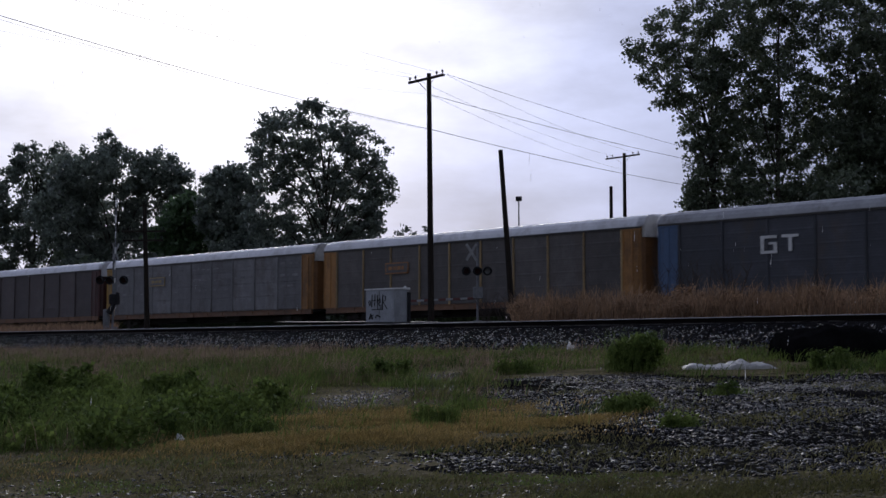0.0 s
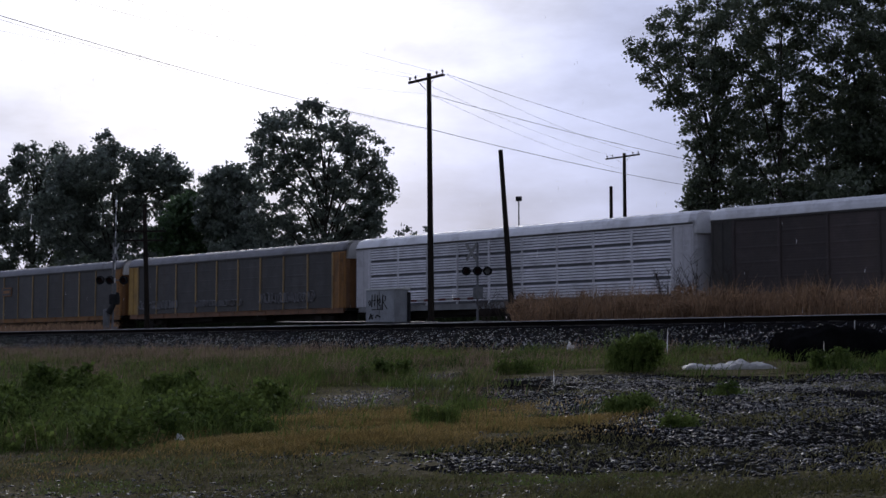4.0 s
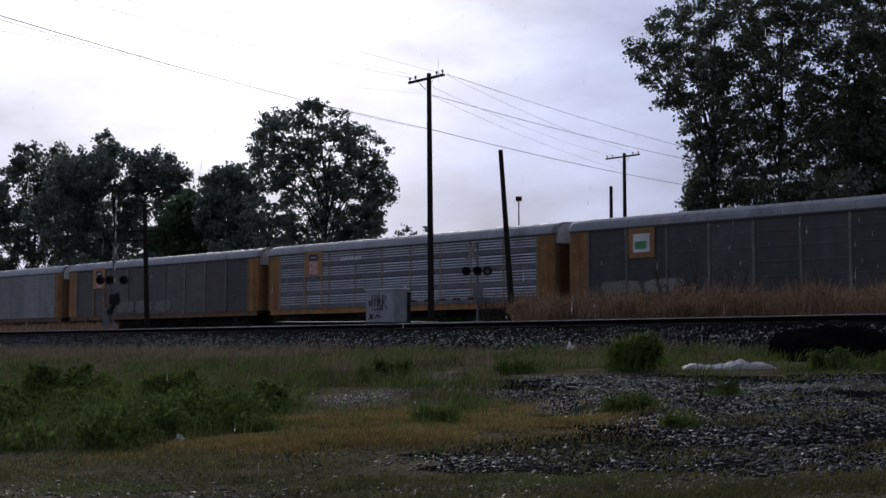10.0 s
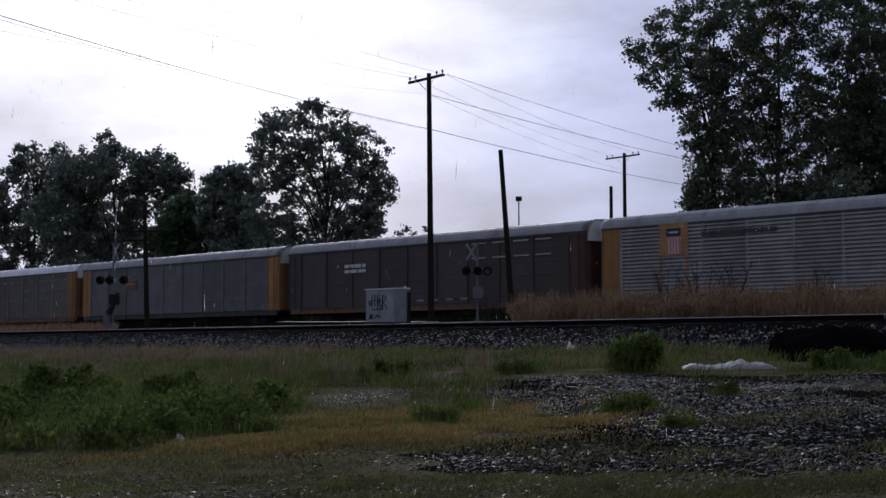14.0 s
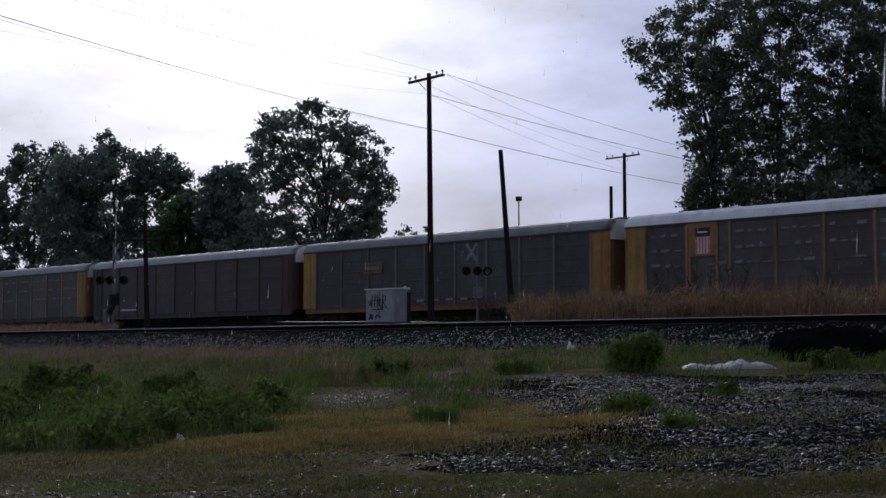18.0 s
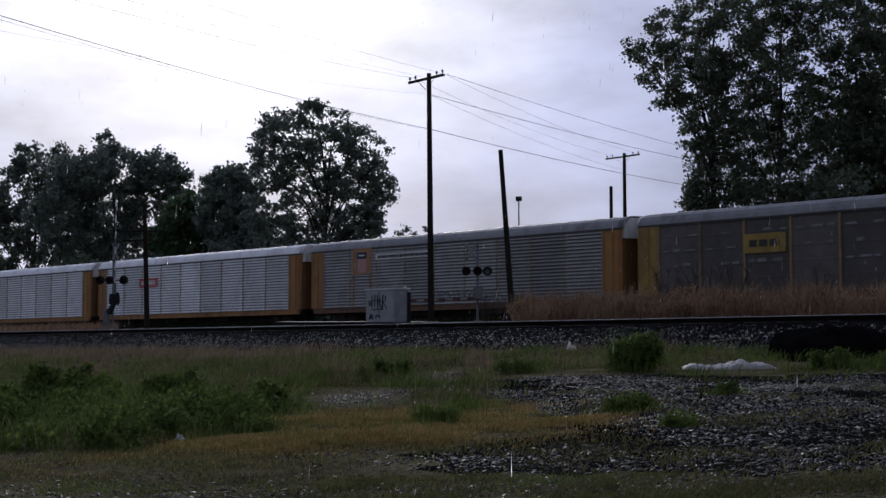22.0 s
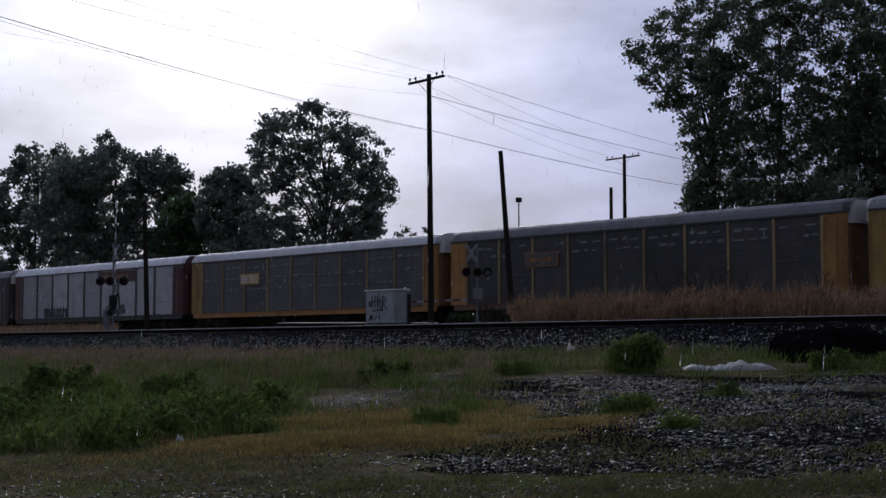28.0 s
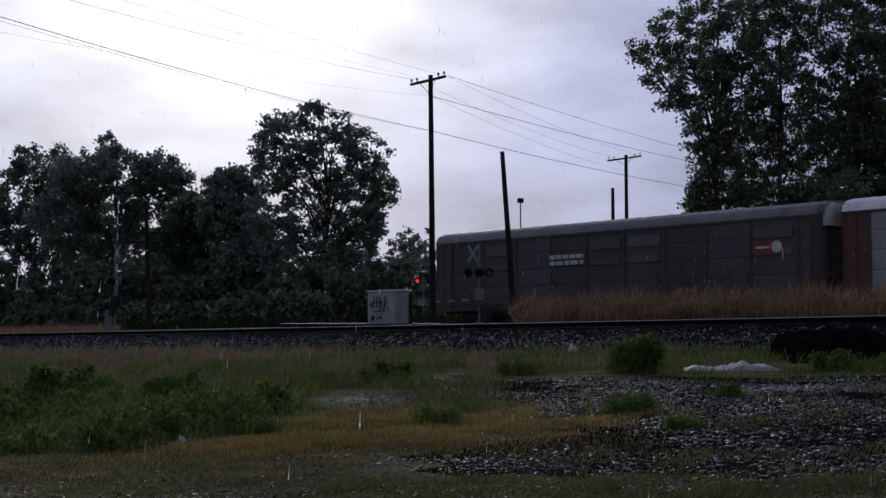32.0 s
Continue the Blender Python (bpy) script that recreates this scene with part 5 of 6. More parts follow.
def cabinet():
    ob = thing("signal_cabinet", "grey steel signal cabinet with spray paint beside the crossing", "cabinet", pose(-3.5, 62.8, 2.3, 0, 0, TURN))
    w, dp, h = 1.93, 0.86, 1.62
    part("housing", Shape().box(0, w, 0, dp, -0.2, h, 0.02), M_CABINET, ob)
    part("roof", Shape().add([(-0.05, -0.05, h), (w + 0.05, -0.05, h), (w + 0.05, dp + 0.05, h), (-0.05, dp + 0.05, h), (-0.05, -0.05, h + 0.06), (w + 0.05, -0.05, h + 0.06), (w + 0.05, dp + 0.05, h + 0.1), (-0.05, dp + 0.05, h + 0.1)], [(3, 2, 1, 0), (4, 5, 6, 7), (0, 1, 5, 4), (1, 2, 6, 5), (2, 3, 7, 6), (3, 0, 4, 7)]), M_WHITE, ob)
    for k in (0, 1):
        door = part("door", Shape().box(0.05 + k * (w / 2), w / 2 - 0.03 + k * (w / 2), -0.025, 0.0, 0.1, h - 0.06, 0.008), M_CABINET, ob)
        part("handle", Shape().box(w / 2 - 0.15 + k * 0.22, w / 2 - 0.11 + k * 0.22, -0.06, -0.02, 0.75, 0.95), M_STEEL, door)
    s = Shape()
    for pts in ([(0.25, 1.05), (0.33, 1.15), (0.41, 1.03), (0.32, 0.92), (0.25, 1.05)], [(0.5, 1.4), (0.48, 0.85)], [(0.72, 1.42), (0.7, 0.88)], [(0.46, 1.12), (0.78, 1.16)], [(0.9, 1.38), (0.88, 0.9)], [(0.9, 1.1), (1.08, 1.22), (1.1, 1.05), (0.93, 1.0), (1.1, 0.9)], [(1.25, 0.7), (1.28, 1.38), (1.5, 1.3), (1.45, 1.12), (1.28, 1.1), (1.6, 0.75)], [(0.5, 0.72), (1.3, 0.75)]):
        s.tube([(x * 0.92, -0.032, z) for x, z in pts], 0.022, 5)
    part("spray_paint", s, M_BLACK, ob, "dark blue spray paint strokes")
    s = Shape()
    for pts in ([(0.3, 0.3), (0.42, 0.55), (0.55, 0.3), (0.38, 0.42), (0.6, 0.5)], [(0.75, 0.35), (0.85, 0.48), (1.1, 0.4)]):
        s.tube([(x * 0.92, -0.032, z) for x, z in pts], 0.03, 5)
    part("spray_paint", s, M_BLACK, ob)
    part("conduit", Shape().box(w + 0.002, w + 0.09, dp - 0.1, dp + 0.05, -0.2, h - 0.12, 0.01), M_BLACK, ob)
    part("vent_pipe", Shape().tube([(w - 0.12, dp - 0.12, h + 0.05), (w - 0.12, dp - 0.12, h + 0.16)], 0.06, 10), M_WHITE, ob)


cabinet()


# ---- stones ----
def stones(name, places, sizes, label, mat=M_STONE, seed=3, flat=0.42):
    """Many rough stones: six-cornered lumps with eight sides."""
    g = np.random.default_rng(seed)
    n = len(places)
    base = np.array([(1, 0, 0), (-1, 0, 0), (0, 1, 0), (0, -1, 0), (0, 0, 1), (0, 0, -1)], float)
    tri = np.array([(0, 2, 4), (2, 1, 4), (1, 3, 4), (3, 0, 4), (2, 0, 5), (1, 2, 5), (3, 1, 5), (0, 3, 5)])
    v = base[None] * g.uniform(0.55, 1.15, (n, 6, 1)) + g.normal(size=(n, 6, 3)) * 0.16
    ang = g.uniform(0, 6.28, n)
    c, s = np.cos(ang), np.sin(ang)
    x = v[:, :, 0] * c[:, None] - v[:, :, 1] * s[:, None]
    y = v[:, :, 0] * s[:, None] + v[:, :, 1] * c[:, None]
    v = np.stack([x, y, v[:, :, 2] * flat + x * g.normal(0, 0.16, (n, 1)) + y * g.normal(0, 0.16, (n, 1))], axis=2) * sizes[:, None, None] + places[:, None, :]
    faces = (tri[None] + (np.arange(n) * 6)[:, None, None]).reshape(-1, 3)
    me = bpy.data.meshes.new(name)
    me.vertices.add(n * 6)
    me.vertices.foreach_set("co", v.astype(np.float32).ravel())
    me.loops.add(len(faces) * 3)
    me.loops.foreach_set("vertex_index", faces.astype(np.int32).ravel())
    me.polygons.add(len(faces))
    me.polygons.foreach_set("loop_start", np.arange(0, len(faces) * 3, 3, dtype=np.int32))
    me.update(calc_edges=True)
    me.materials.append(mat)
    return tagged(new(name, me), label, "stones", kind="stuff")


def scatter(poly, n, seed, edge=0.6):
    """Places inside a rough-edged outline on the ground."""
    g = random.Random(seed)
    xs, ys = [p[0] for p in poly], [p[1] for p in poly]
    out_list = []
    while len(out_list) < n:
        x, y = g.uniform(min(xs) - edge, max(xs) + edge), g.uniform(min(ys) - edge, max(ys) + edge)
        q = noise.noise(Vector((x * 0.9, y * 0.9, seed))) * edge
        if inside(x + q, y + q * 0.8, poly):
            x, y = x + g.gauss(0, 0.22 * edge), y + g.gauss(0, 0.3 * edge)
            out_list.append((x, y, ground_z(x, y)))
    return np.array(out_list)


def tufted(x, y, scale, seed):
    return noise.noise(Vector((x * scale, y * scale, seed))) + 0.5 * noise.noise(Vector((x * scale * 2.7, y * scale * 2.7, seed + 4)))


def build_stones():
    g = np.random.default_rng(21)
    p = scatter(GRAVEL, 52000, 4, 1.4)
    keep = np.array([noise.noise(Vector((x * 0.6, y * 0.35, 3.3))) + 0.5 * noise.noise(Vector((x * 1.9, y * 1.2, 8.3))) > g.uniform(-0.4, 0.25) for x, y, z in p])
    p = p[keep]
    stones("gravel", p, g.uniform(0.010, 0.030, len(p)) * g.choice([0.6, 0.8, 1, 1.3, 2.0], len(p)), "loose wet grey gravel on the ground", seed=5)
    # loose patches
    q = []
    for cx, cy, rx, ry, n in ((-1.5, 23.6, 0.9, 1.5, 1100), (-1.5, 14.2, 0.55, 0.25, 160), (-0.2, 25, 1.2, 1.5, 450), (-0.3, 29.5, 0.9, 2.2, 700), (0.3, 13.6, 1.0, 0.4, 350), (-3, 12.5, 2.5, 1.0, 320), (1, 11.6, 3.5, 0.8, 900), (-2.5, 11.4, 2.5, 0.8, 400)):
        q.append(np.stack([g.normal(cx, rx * 0.5, n), g.normal(cy, ry * 0.5, n)], axis=1))
    q = np.concatenate(q)
    q = np.array([(x, y, ground_z(x, y)) for x, y in q])
    stones("gravel", q, g.uniform(0.012, 0.042, len(q)), "small patches of loose grey gravel in the grass", seed=6)
    n = 8000
    y = 9.3 * (26 / 9.3) ** g.uniform(0, 1, n)
    x = g.uniform(-0.36, 0.36, n) * y
    p = np.array([(u, v, ground_z(u, v)) for u, v in zip(x, y) if tufted(u, v, 0.7, 51) > g.uniform(-0.6, 0.5)])
    stones("gravel", p, g.uniform(0.005, 0.016, len(p)) * g.choice([1, 1, 1, 1, 2.0], len(p)), "fine grit and chips scattered over the dirt", M_GRIT, seed=8)
    n = 14000
    y = 9.3 * (24 / 9.3) ** g.uniform(0, 1, n)
    x = g.uniform(-0.36, 0.36, n) * y
    p = np.array([(u, v, ground_z(u, v)) for u, v in zip(x, y) if tufted(u, v, 0.9, 57) > g.uniform(-0.5, 0.6)])
    stones("clods", p, g.uniform(0.008, 0.024, len(p)) * g.choice([1, 1, 1.4, 2.4], len(p)), "small clods and chips of wet earth", M_CLOD, seed=9)
    # ballast on the near bank
    n = 30000
    a = g.uniform(-84, -12, n)
    t = g.uniform(-3.3, -0.1, n)
    z = np.interp(t, [-3.1, -0.95, -0.6], [-1.15, -0.3, -0.25]) + RAIL_NEAR
    xy = np.array([spot(aa, 35.0 + tt) for aa, tt in zip(a, t)])
    stones("ballast_stones", np.concatenate([xy, z[:, None]], axis=1), g.uniform(0.026, 0.055, n), "grey crushed ballast stones on the track bank", M_BANK, seed=7, flat=0.7)


build_stones()


# ---- grass and weeds ----
def blades(places, height, width, bend, seed, clumps=0.0):
    """Corners of tapering bent blades, two faces each; clumps: how much their height follows tufts."""
    g = np.random.default_rng(seed)
    n = len(places)
    h = height * g.uniform(0.5, 1.2, (n, 1))
    if clumps:
        h *= np.array([[min(1.6, max(0.3, 0.85 + clumps * tufted(q[0], q[1], 1.1, seed + 60.5)))] for q in places])
    ang = g.uniform(0, 6.28, n)
    side = np.stack([np.cos(ang), np.sin(ang), np.zeros(n)], axis=1) * width * g.uniform(0.6, 1.3, (n, 1))
    lean = np.stack([np.cos(ang * 1.7 + 1), np.sin(ang * 1.7 + 1), np.zeros(n)], axis=1) * h * bend * g.uniform(0.2, 1.2, (n, 1))
    up = np.array([0, 0, 1.0]) * h
    b0, b1 = places - side, places + side
    m0, m1 = places + up * 0.55 + lean * 0.35 - side * 0.8, places + up * 0.55 + lean * 0.35 + side * 0.8
    t0, t1 = places + up + lean - side * 0.15, places + up + lean + side * 0.15
    return np.concatenate([np.stack([b0, b1, m1, m0], axis=1), np.stack([m0, m1, t1, t0], axis=1)])


def grass(name, corners, mat, label):
    return tagged(new(name, quads(name, corners, mat)), label, "grass", kind="stuff")


def strip(n, a0, a1, d0, d1, g, scale, seed, level):
    """Places along the tracks, thinned into tufts."""
    a, d = g.uniform(a0, a1, n), g.uniform(d0, d1, n)
    xy = [spot(u, v) for u, v in zip(a, d)]
    return np.array([(x, y, ground_z(x, y)) for x, y in xy if tufted(x, y, scale, seed) > level + g.uniform(-0.25, 0.25)])


def build_grass():
    g = np.random.default_rng(33)
    # broad-leaved weeds: low mounds of leaves
    spots = scatter(MOUNDS, 430, 8, 0.8)
    lobes = []
    for x, y, z in spots:
        t = tufted(x, y, 0.5, 9.3)
        if t > -0.35:
            r = 0.1 + 0.2 * max(0, t + 0.3) + g.uniform(0, 0.1)
            lobes.append((x, y, z + r * 0.5, r))
    corners = leaf_cloud(lobes, 62000, 0.042, clump=0.12, seed=3)
    grass("weeds", corners, M_WEED, "dense green broad-leaved weeds beside the track")
    p = scatter(MOUNDS, 26000, 8, 1.2)
    p = np.array([q for q in p if tufted(q[0], q[1], 0.9, 9.3) + 0.35 > g.uniform(0, 0.7)])
    grass("grass", blades(p, 0.25, 0.007, 1.0, 1, 1.2), M_WEED, "tall green grass among the weeds")
    # rough grass between the weeds and the bank: green, olive and brown stems mixed
    p = np.concatenate([scatter(WEEDS, 50000, 12, 1.4), scatter(MIDDLE, 22000, 14, 1.2)])
    bare = (((p[:, 0] + 1.5) / 1.0) ** 2 + ((p[:, 1] - 23.6) / 2.2) ** 2 < 1) | (((p[:, 0] + 0.3) / 0.9) ** 2 + ((p[:, 1] - 29.5) / 2.5) ** 2 < 1)
    thick = np.array([tufted(q[0], q[1], 0.8, 46.0) > g.uniform(-0.25, 0.5) for q in p])
    p = p[thick & ~bare]
    far = p[:, 0] * NX + p[:, 1] * NY
    mood = np.array([tufted(q[0], q[1], 0.45, 44.0) for q in p]) + g.uniform(-0.45, 0.45, len(p)) + np.clip((far - 18) * 0.045, -0.12, 0.35)
    for lo, hi, tall, wide, mat, label in ((-9, 0.08, 0.26, 0.008, M_WEED, "rough green grass between the weeds and the bank"),
                                           (0.08, 0.45, 0.24, 0.007, M_OLIVE, "rough olive grass between the weeds and the bank"),
                                           (0.45, 9, 0.34, 0.005, M_SEED, "tall brown grass stalks above the weeds")):
        q = p[(mood >= lo) & (mood < hi)]
        grass("grass", blades(q, tall, wide, 1.0, 11 + int(wide * 1000), 1.3), mat, label)
    p = scatter(TAN, 60000, 9, 2.2)
    p = np.array([q for q in p if tufted(q[0], q[1], 0.9, 6.0) > g.uniform(-0.7, 0.35)])
    grass("grass", blades(p, 0.06, 0.006, 1.2, 2, 1.2), M_TAN, "low mat of tan dead grass")
    p = scatter(TAN, 1100, 19, 1.6)
    p = np.array([q for q in p if tufted(q[0], q[1], 1.3, 16.0) > 0.12])
    grass("grass", blades(p, 0.2, 0.006, 0.7, 22), M_WEED, "thin green shoots in the dead grass")
    p = scatter(GRAVEL, 5000, 29, 0.6)
    p = np.array([q for q in p if tufted(q[0], q[1], 0.8, 26.0) > 0.22])
    grass("grass", blades(p, 0.08, 0.005, 1.5, 32, 1.0), M_OLIVE, "thin olive grass growing through the gravel")
    # the band of mixed grass at the foot of the bank
    p = strip(44000, -84, -12, 23.5, 32.4, g, 0.6, 5.1, 0.12)
    p = np.array([q for q in p if (q[0] - 5.95) ** 2 + ((q[1] - 28.7) / 1.6) ** 2 > 1.05])
    grass("grass", blades(p, 0.17, 0.008, 1.0, 3, 1.3), M_OLIVE, "rough green and brown grass along the ballast foot")
    p = np.concatenate([strip(30000, -34, -12, 22, 31.4, g, 0.55, 15.1, 0.12), strip(14000, -84, -34, 21, 31.0, g, 0.5, 15.1, 0.25)])
    p = np.array([q for q in p if (q[0] - 5.95) ** 2 + ((q[1] - 28.7) / 1.6) ** 2 > 1.05])
    grass("grass", blades(p, 0.19, 0.010, 1.2, 13, 1.5), M_WEED, "green grass along the ballast foot")
    p = np.concatenate([strip(9000, -34, -20, 23.5, 32.2, g, 0.6, 25.1, 0.2), strip(34000, -84, -34, 24.5, 32.4, g, 0.5, 25.1, 0.0)])
    grass("grass", blades(p, 0.27, 0.006, 0.9, 23, 1.2), M_SEED, "pinkish-brown dry seed heads along the ballast foot")
    # thin grass over the open ground
    n = 110000
    y = 9.3 * (32 / 9.3) ** g.uniform(0, 1, n)
    x = g.uniform(-0.36, 0.36, n) * y
    keep = [(u, v) for u, v in zip(x, y) if tufted(u, v, 0.8, 2.2) > g.uniform(-0.65, 0.4) and not (inside(u, v, GRAVEL) and tufted(u, v, 0.6, 7.7) < 0.02)]
    p = np.array([(u, v, ground_z(u, v)) for u, v in keep])
    grass("grass", blades(p, 0.05, 0.005, 1.7, 4, 1.4), M_OLIVE, "thin short olive grass on wet dirt")
    n = 60000
    y = 9.3 * (20 / 9.3) ** g.uniform(0, 1, n)
    x = g.uniform(-0.36, 0.2, n) * y
    p = np.array([(u, v, ground_z(u, v)) for u, v in zip(x, y) if tufted(u, v, 1.1, 71.0) > g.uniform(0.0, 0.5) and not inside(u, v, GRAVEL)])
    grass("grass", blades(p, 0.03, 0.005, 1.8, 34), M_WEED, "patches of moss-green grass on the wet dirt")
    # dry reeds between the tracks
    for lo, hi, d0, d1, n, tall, seed in ((-60, -16, 43, 54, 34000, 1.22, 5), (-100, -64, 40, 50, 14000, 0.55, 6)):
        p = strip(n, lo, hi, d0, d1, g, 0.55, 20 + seed, -0.25)
        px = p[:, 0] / p[:, 1]
        p = p[(px > 0.05) if seed == 5 else (px < -0.235)]
        c = blades(p, tall, 0.018, 0.6, seed)
        vary = np.array([0.74 + 0.7 * tufted(q[0], q[1], 0.9, 31) for q in p])
        k = np.concatenate([vary, vary])
        z0 = np.concatenate([p[:, 2], p[:, 2]])
        c[:, :, 2] = z0[:, None] + (c[:, :, 2] - z0[:, None]) * np.clip(k, 0.35, 1.25)[:, None]
        grass("reeds", c, M_BROWN, "tall dry brown grass between the two tracks")
        if seed == 5:
            p = p[::7]
            c = blades(p, tall * 1.12, 0.02, 0.45, 15)
            c[:, :, 2] = np.concatenate([p[:, 2], p[:, 2]])[:, None] + (c[:, :, 2] - np.concatenate([p[:, 2], p[:, 2]])[:, None]) * np.clip(np.concatenate([vary[::7], vary[::7]]), 0.35, 1.25)[:, None]
            grass("reeds", c, M_SEED, "pinkish seed heads above the dry grass")
            tufts = [(x, y, z + 0.72 * tall * min(1.2, max(0.4, 0.74 + 0.7 * tufted(x, y, 0.9, 31))), 0.2) for x, y, z in p[::4]]
            grass("reeds", leaf_cloud(tufts, 26000, 0.05, clump=0.16, seed=25), M_BROWN, "feathery brown heads of the dry grass")
    # weeds added behind the far track, darkened, to fill the gap under wagons
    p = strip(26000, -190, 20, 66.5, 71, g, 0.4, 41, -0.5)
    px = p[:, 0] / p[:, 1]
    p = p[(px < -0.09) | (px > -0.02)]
    grass("weeds", blades(p, 1.3, 0.05, 0.4, 7), M_DARK_WEED, "darkened weeds added behind the far track to fill gaps")


build_grass()


def bush(label, x, y, w, h, count, size, mat, seed):
    g = random.Random(seed)
    lobes = [(g.uniform(-0.6, 0.6) * w, g.uniform(0.25, 0.75) * h, g.uniform(0.28, 0.4) * h) for k in range(6)]
    ob = tree(label, x, y, lobes, count, size, mat, 0.02, seed, name="shrub", clump=0.09)
    # grass stems standing through and round it
    q = np.random.default_rng(seed)
    foot = np.stack([q.normal(0, w * 0.55, 420), q.normal(0, w * 0.45, 420), np.zeros(420)], axis=1)
    part("grass_tuft", quads("grass_tuft", blades(foot, h * 0.8, 0.005, 0.7, seed), M_WEED), M_WEED, ob)
    return ob


bush("rounded green bush at the ballast foot", 3.9, 28.6, 0.5, 1.0, 4500, 0.05, M_WEED, 101)
bush("low green clump in the gravel", 2.5, 18.7, 0.5, 0.27, 2600, 0.026, M_WEED, 102)
bush("small tuft of weeds in the gravel", 4.2, 20.6, 0.3, 0.2, 1100, 0.024, M_WEED, 112)
bush("small tuft of weeds in the gravel", 2.8, 16.4, 0.22, 0.16, 900, 0.022, M_WEED, 113)
bush("thin upright weeds in the dead grass", -0.1, 18.4, 0.3, 0.36, 1000, 0.022, M_WEED, 114)
bush("thin upright weeds in the dead grass", -2.3, 17.2, 0.25, 0.22, 900, 0.022, M_WEED, 115)
bush("small tuft of weeds by the bank", 1.6, 29.5, 0.6, 0.36, 1800, 0.035, M_WEED, 116)
bush("small tuft of weeds by the bank", 9.0, 27.5, 0.6, 0.4, 1800, 0.035, M_WEED, 117)
bush("leafy weeds beside the gravel patch", -1.2, 28.5, 0.8, 0.5, 2600, 0.04, M_WEED, 118)
bush("small green clump beside the white heap", 7.7, 27.6, 0.45, 0.5, 1800, 0.04, M_WEED, 103)
bush("dark broad-leaved weeds in the grass", -7.0, 25.0, 0.9, 0.75, 4200, 0.05, M_WEED, 104)
bush("bright green broad-leaved weeds", -4.9, 24.5, 0.8, 0.6, 3600, 0.05, M_WEED, 105)
bush("low dark green weeds in the grass", -4.2, 19.5, 0.7, 0.45, 3000, 0.035, M_WEED, 106)


def bare_shrub(x, y, h, seed):
    """A dark shrub of bare forking stems."""
    g = random.Random(seed)
    s = Shape()
    for k in range(9):
        a = Vector((g.uniform(-0.25, 0.25), g.uniform(-0.2, 0.2), -0.1))
        way = Vector((g.uniform(-0.5, 0.5), g.uniform(-0.3, 0.3), 1)).normalized()
        top = a + way * h * g.uniform(0.6, 1.0)
        mid = a.lerp(top, 0.5) + Vector((g.uniform(-0.1, 0.1), 0, 0))
        s.tube([a, mid, top], [0.028, 0.02, 0.006], 5)
        for q in range(7):
            b = a.lerp(top, g.uniform(0.3, 0.95))
            c = b + Vector((g.uniform(-0.5, 0.5), g.uniform(-0.3, 0.3), g.uniform(0.2, 0.6)))
            s.tube([b, c], [0.012, 0.004], 4)
    ob = thing("shrub", "dark bare twiggy shrub in the dry grass", "bush", pose(x, y, ground_z(x, y)), group="bare shrubs between the tracks")
    part("branch_crown", s, M_TWIG, ob)


for k, (u, h) in enumerate([(0.166, 2.7), (0.188, 3.2), (0.208, 2.9), (0.268, 2.3), (0.045, 1.7), (0.031, 1.4)]):
    d = 50.0
    y = d / (NX * u + NY)
    bare_shrub(y * u, y, h, 200 + k)


def crumpled(name, label, x, y, w, dp, h, mat, seed, category, rough=0.3, square=0.6, lumps=((-1, 1), (1, 1))):
    """A low crumpled heap of sheeting."""
    n, m = 36, 16
    z = min(ground_z(x + u, y + v) for u in (-w / 2, w / 2) for v in (-dp / 2, dp / 2))
    verts = []
    for j in range(m):
        for i in range(n):
            u, v = i / (n - 1) * 2 - 1, j / (m - 1) * 2 - 1
            k = max(0.0, 1 - u * u) ** square * max(0.0, 1 - v * v) ** square
            q = 0.6 + rough * 1.3 * noise.noise(Vector((u * 2.0, v * 1.2, seed))) + rough * noise.noise(Vector((u * 6, v * 4, seed + 3))) + rough * 0.5 * noise.noise(Vector((u * 14, v * 9, seed + 5)))
            q *= float(np.interp(u, [a for a, b in lumps], [b for a, b in lumps]))
            verts.append((u * w / 2, v * dp / 2 + 0.06 * noise.noise(Vector((u * 5, v * 5, seed + 9))), h * k * q - 0.05))
    faces = [(j * n + i, j * n + i + 1, (j + 1) * n + i + 1, (j + 1) * n + i) for j in range(m - 1) for i in range(n - 1)]
    rim = [i for i in range(n)] + [j * n + n - 1 for j in range(1, m)] + [(m - 1) * n + i for i in range(n - 2, -1, -1)] + [j * n for j in range(m - 2, 0, -1)]
    faces.append(tuple(rim))
    solid(name, Shape().add(verts, faces), mat, label, category, m=pose(x, y, z), smooth=True)


crumpled("plastic_sheet", "low heap of crumpled white plastic sheeting", 6.1, 29.6, 2.15, 1.0, 0.5, M_SHEET, 21, "debris", 0.26, 0.2, ((-1, 0.3), (-0.9, 0.55), (-0.72, 0.6), (-0.5, 0.42), (-0.3, 0.4), (-0.1, 0.5), (0.1, 0.72), (0.3, 0.78), (0.45, 0.6), (0.6, 0.74), (0.72, 0.6), (0.88, 0.35), (1, 0.12)))
# near-black mound for the black area on the ballast slope
crumpled("tarpaulin", "black heap on the ballast slope", 9.08, 32.2, 2.65, 2.4, 1.36, M_BLACK_HEAP, 6, "tarpaulin", 0.08, 0.11)
crumpled("paper_scrap", "small white scrap lying in the grass", -3.12, 16.5, 0.12, 0.12, 0.22, M_WHITE, 8, "litter", 0.15, 0.25)
crumpled("paper_scrap", "small white scrap on the ballast slope", 3.8, 41.4, 0.3, 0.2, 0.45, M_WHITE, 9, "litter", 0.2)


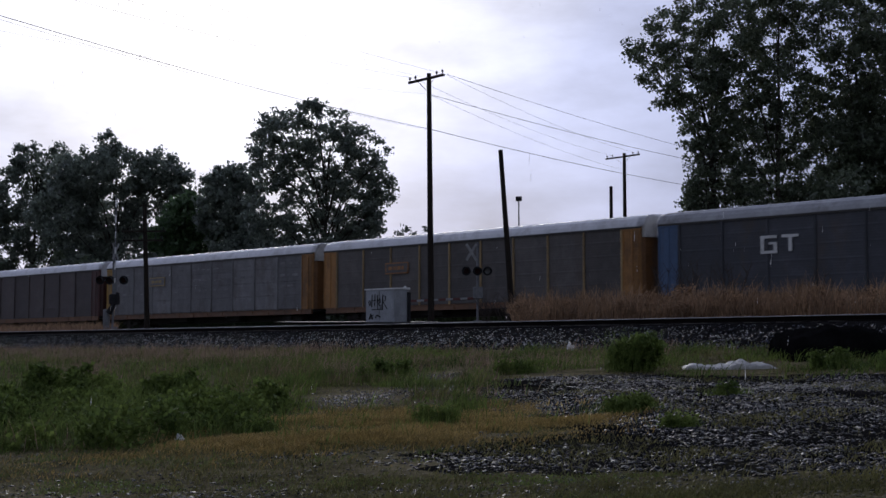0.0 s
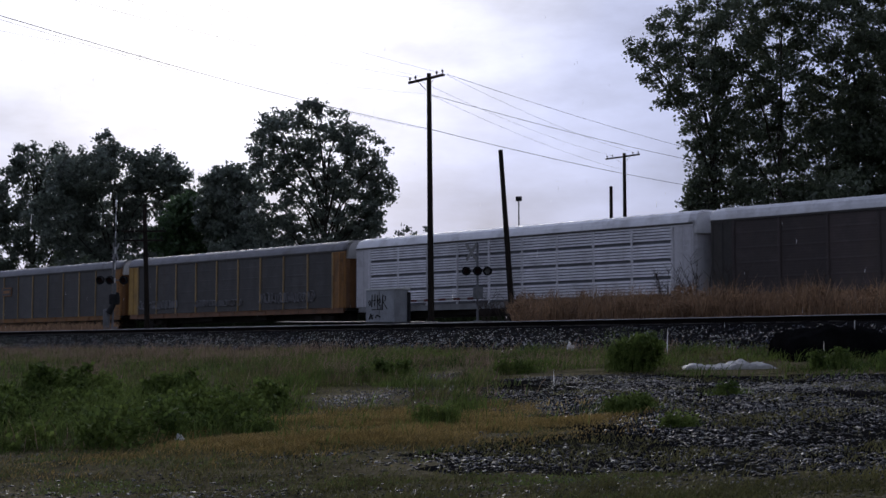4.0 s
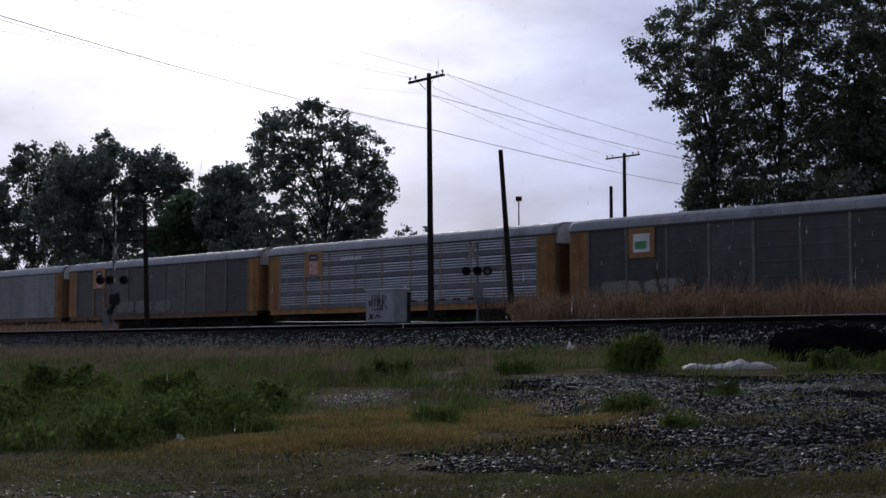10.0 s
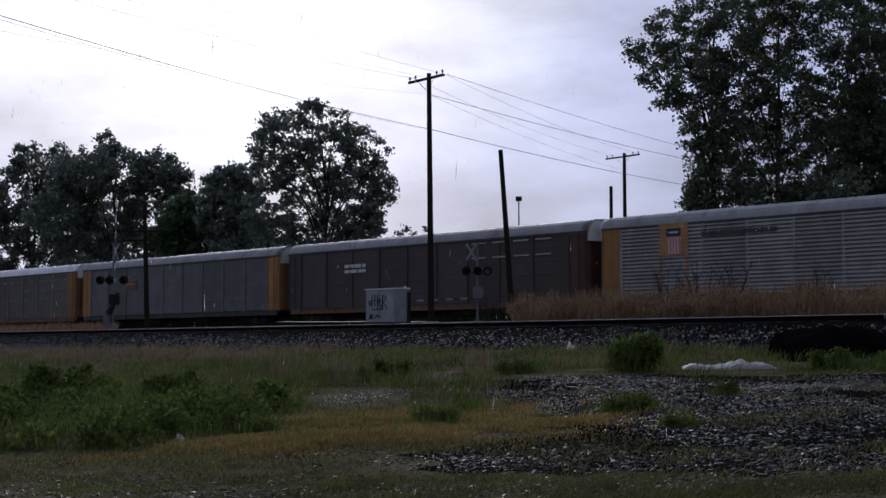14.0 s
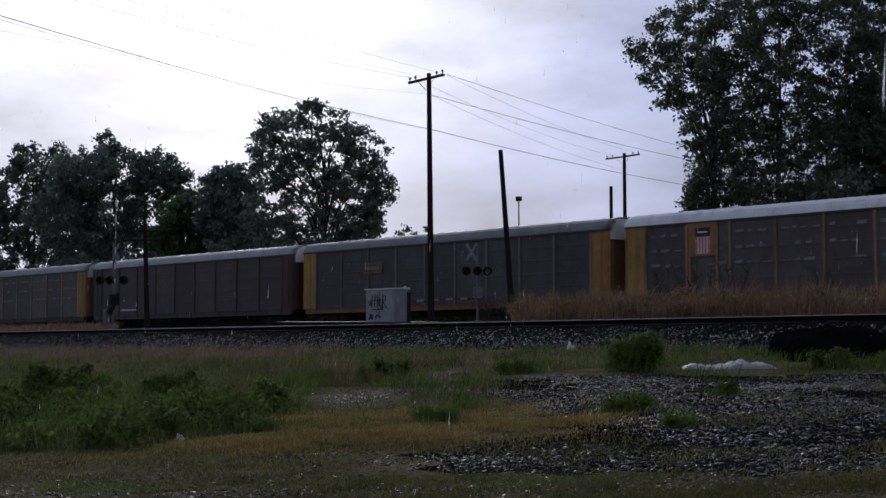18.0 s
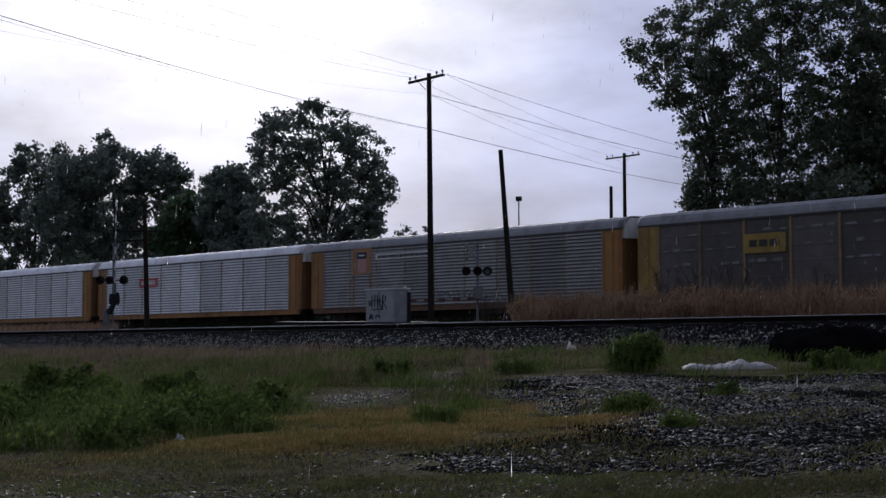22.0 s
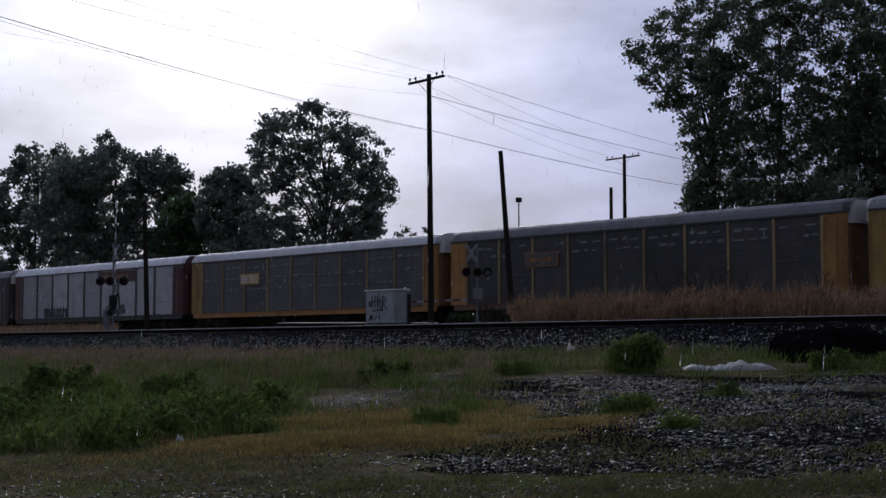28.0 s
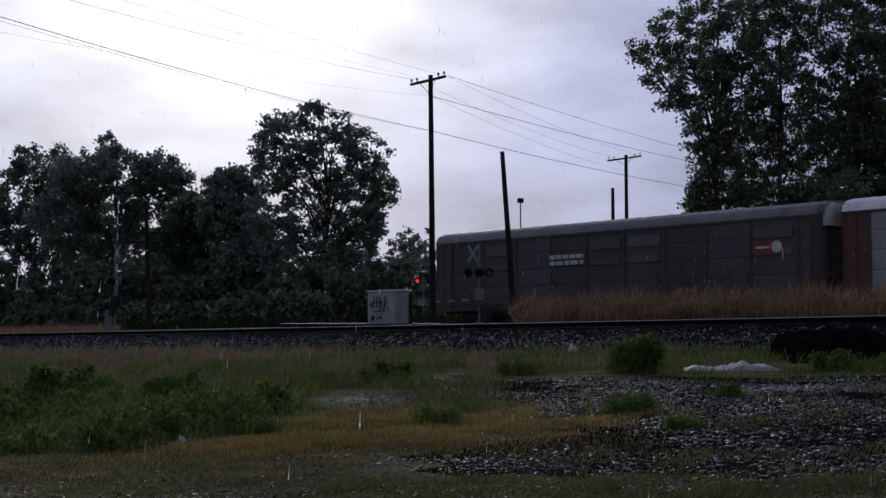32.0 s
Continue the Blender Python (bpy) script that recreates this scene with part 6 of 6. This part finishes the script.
# ---- rain ----
FALL = 6.5


M_DROP = leaf_material("rain_drop", (0.93, 0.94, 0.96), (1.0, 1.0, 1.0), 0.3, 0.35, 0.5)
M_DROP.node_tree.nodes["Principled BSDF"].inputs["Transmission Weight"].default_value = 0.8
M_DROP.node_tree.nodes["Principled BSDF"].inputs["IOR"].default_value = 1.2


def shower(n, near, far, power, thin, wide, short, long, foot, tall, first, seed):
    """Corners of drops drawn out by their fall, thicker towards the top of the shower, which comes down last."""
    g = np.random.default_rng(seed)
    y = near + (far - near) * g.uniform(0, 1, n) ** power
    x = g.uniform(-0.36, 0.36, n) * y
    up = g.uniform(0, 1, n)
    keep = g.uniform(0, 1, n) < first + (1 - first) * up
    c = np.stack([x, y, foot + up * tall], axis=1)[keep]
    n = len(c)
    ln, r = g.uniform(short, long, (n, 1)), g.uniform(thin, wide, (n, 1))
    lx = ln * g.normal(0.06, 0.05, (n, 1))
    ring = [c + np.concatenate([r * math.cos(q), r * math.sin(q), np.zeros((n, 1))], axis=1) for q in (0, 2.1, 4.2)]
    return np.stack([*ring, c + np.concatenate([lx, np.zeros((n, 1)), ln], axis=1)], axis=1)


def falling(name, drops, label):
    n = len(drops)
    tri = np.array([(0, 2, 1), (3, 0, 1), (3, 1, 2), (3, 2, 0)])
    faces = (tri[None] + (np.arange(n) * 4)[:, None, None]).reshape(-1, 3)
    me = bpy.data.meshes.new(name)
    me.vertices.add(n * 4)
    me.vertices.foreach_set("co", drops.astype(np.float32).ravel())
    me.loops.add(len(faces) * 3)
    me.loops.foreach_set("vertex_index", faces.astype(np.int32).ravel())
    me.polygons.add(len(faces))
    me.polygons.foreach_set("loop_start", np.arange(0, len(faces) * 3, 3, dtype=np.int32))
    me.update(calc_edges=True)
    me.materials.append(M_DROP)
    return tagged(new(name, me), label, "rain", kind="stuff")


TALL = 16 + FALL * 32
rain = falling("rain", np.concatenate([
    shower(12000, 4.5, 32, 0.7, 0.0020, 0.0036, 0.05, 0.12, -1.0, TALL, 0.25, 77),
    shower(80, 1.6, 4.5, 0.8, 0.0018, 0.0030, 0.04, 0.1, -1.0, TALL, 0.5, 78),
    shower(9000, 34, 90, 0.62, 0.004, 0.007, 0.1, 0.28, 1.5, TALL, 0.1, 79),
]), "falling rain drops drawn out into pale streaks")


# ---- what moves ----
def train_at(t):
    """Place along the track of the first wagon's trailing end."""
    return ((3.92330e-06 * t - 5.47014e-04) * t - 3.294196e-03) * t * t + 22.2560 * t - 45.538


def motions():
    times = [0, 2, 4, 6, 8, 10, 12, 14, 16, 18, 20, 22, 24, 26, 28, 30, 32]
    for i, car in enumerate(TRAIN):
        walk(car, [(t, track_pose(train_at(t) - i * CAR_STEP, SIDE_D, RAIL_FAR)) for t in times])

    # the wind sways the trees a little
    for k, ob in enumerate(SWAYING):
        foot = ob.matrix_basis.translation.copy()
        rows = []
        for t in range(0, 33, 2):
            side = 0.28 * math.sin(t * 0.93 + k * 1.9) + 0.14 * math.sin(t * 2.1 + k)
            rows.append((t, pose(foot.x, foot.y, foot.z, 0.12 * math.sin(t * 1.3 + k * 2.3), side, 0)))
        walk(ob, rows)
    walk(rain, [(t, pose(0.0, 0, -FALL * t)) for t in (0, 8, 16, 24, 32)])


motions()
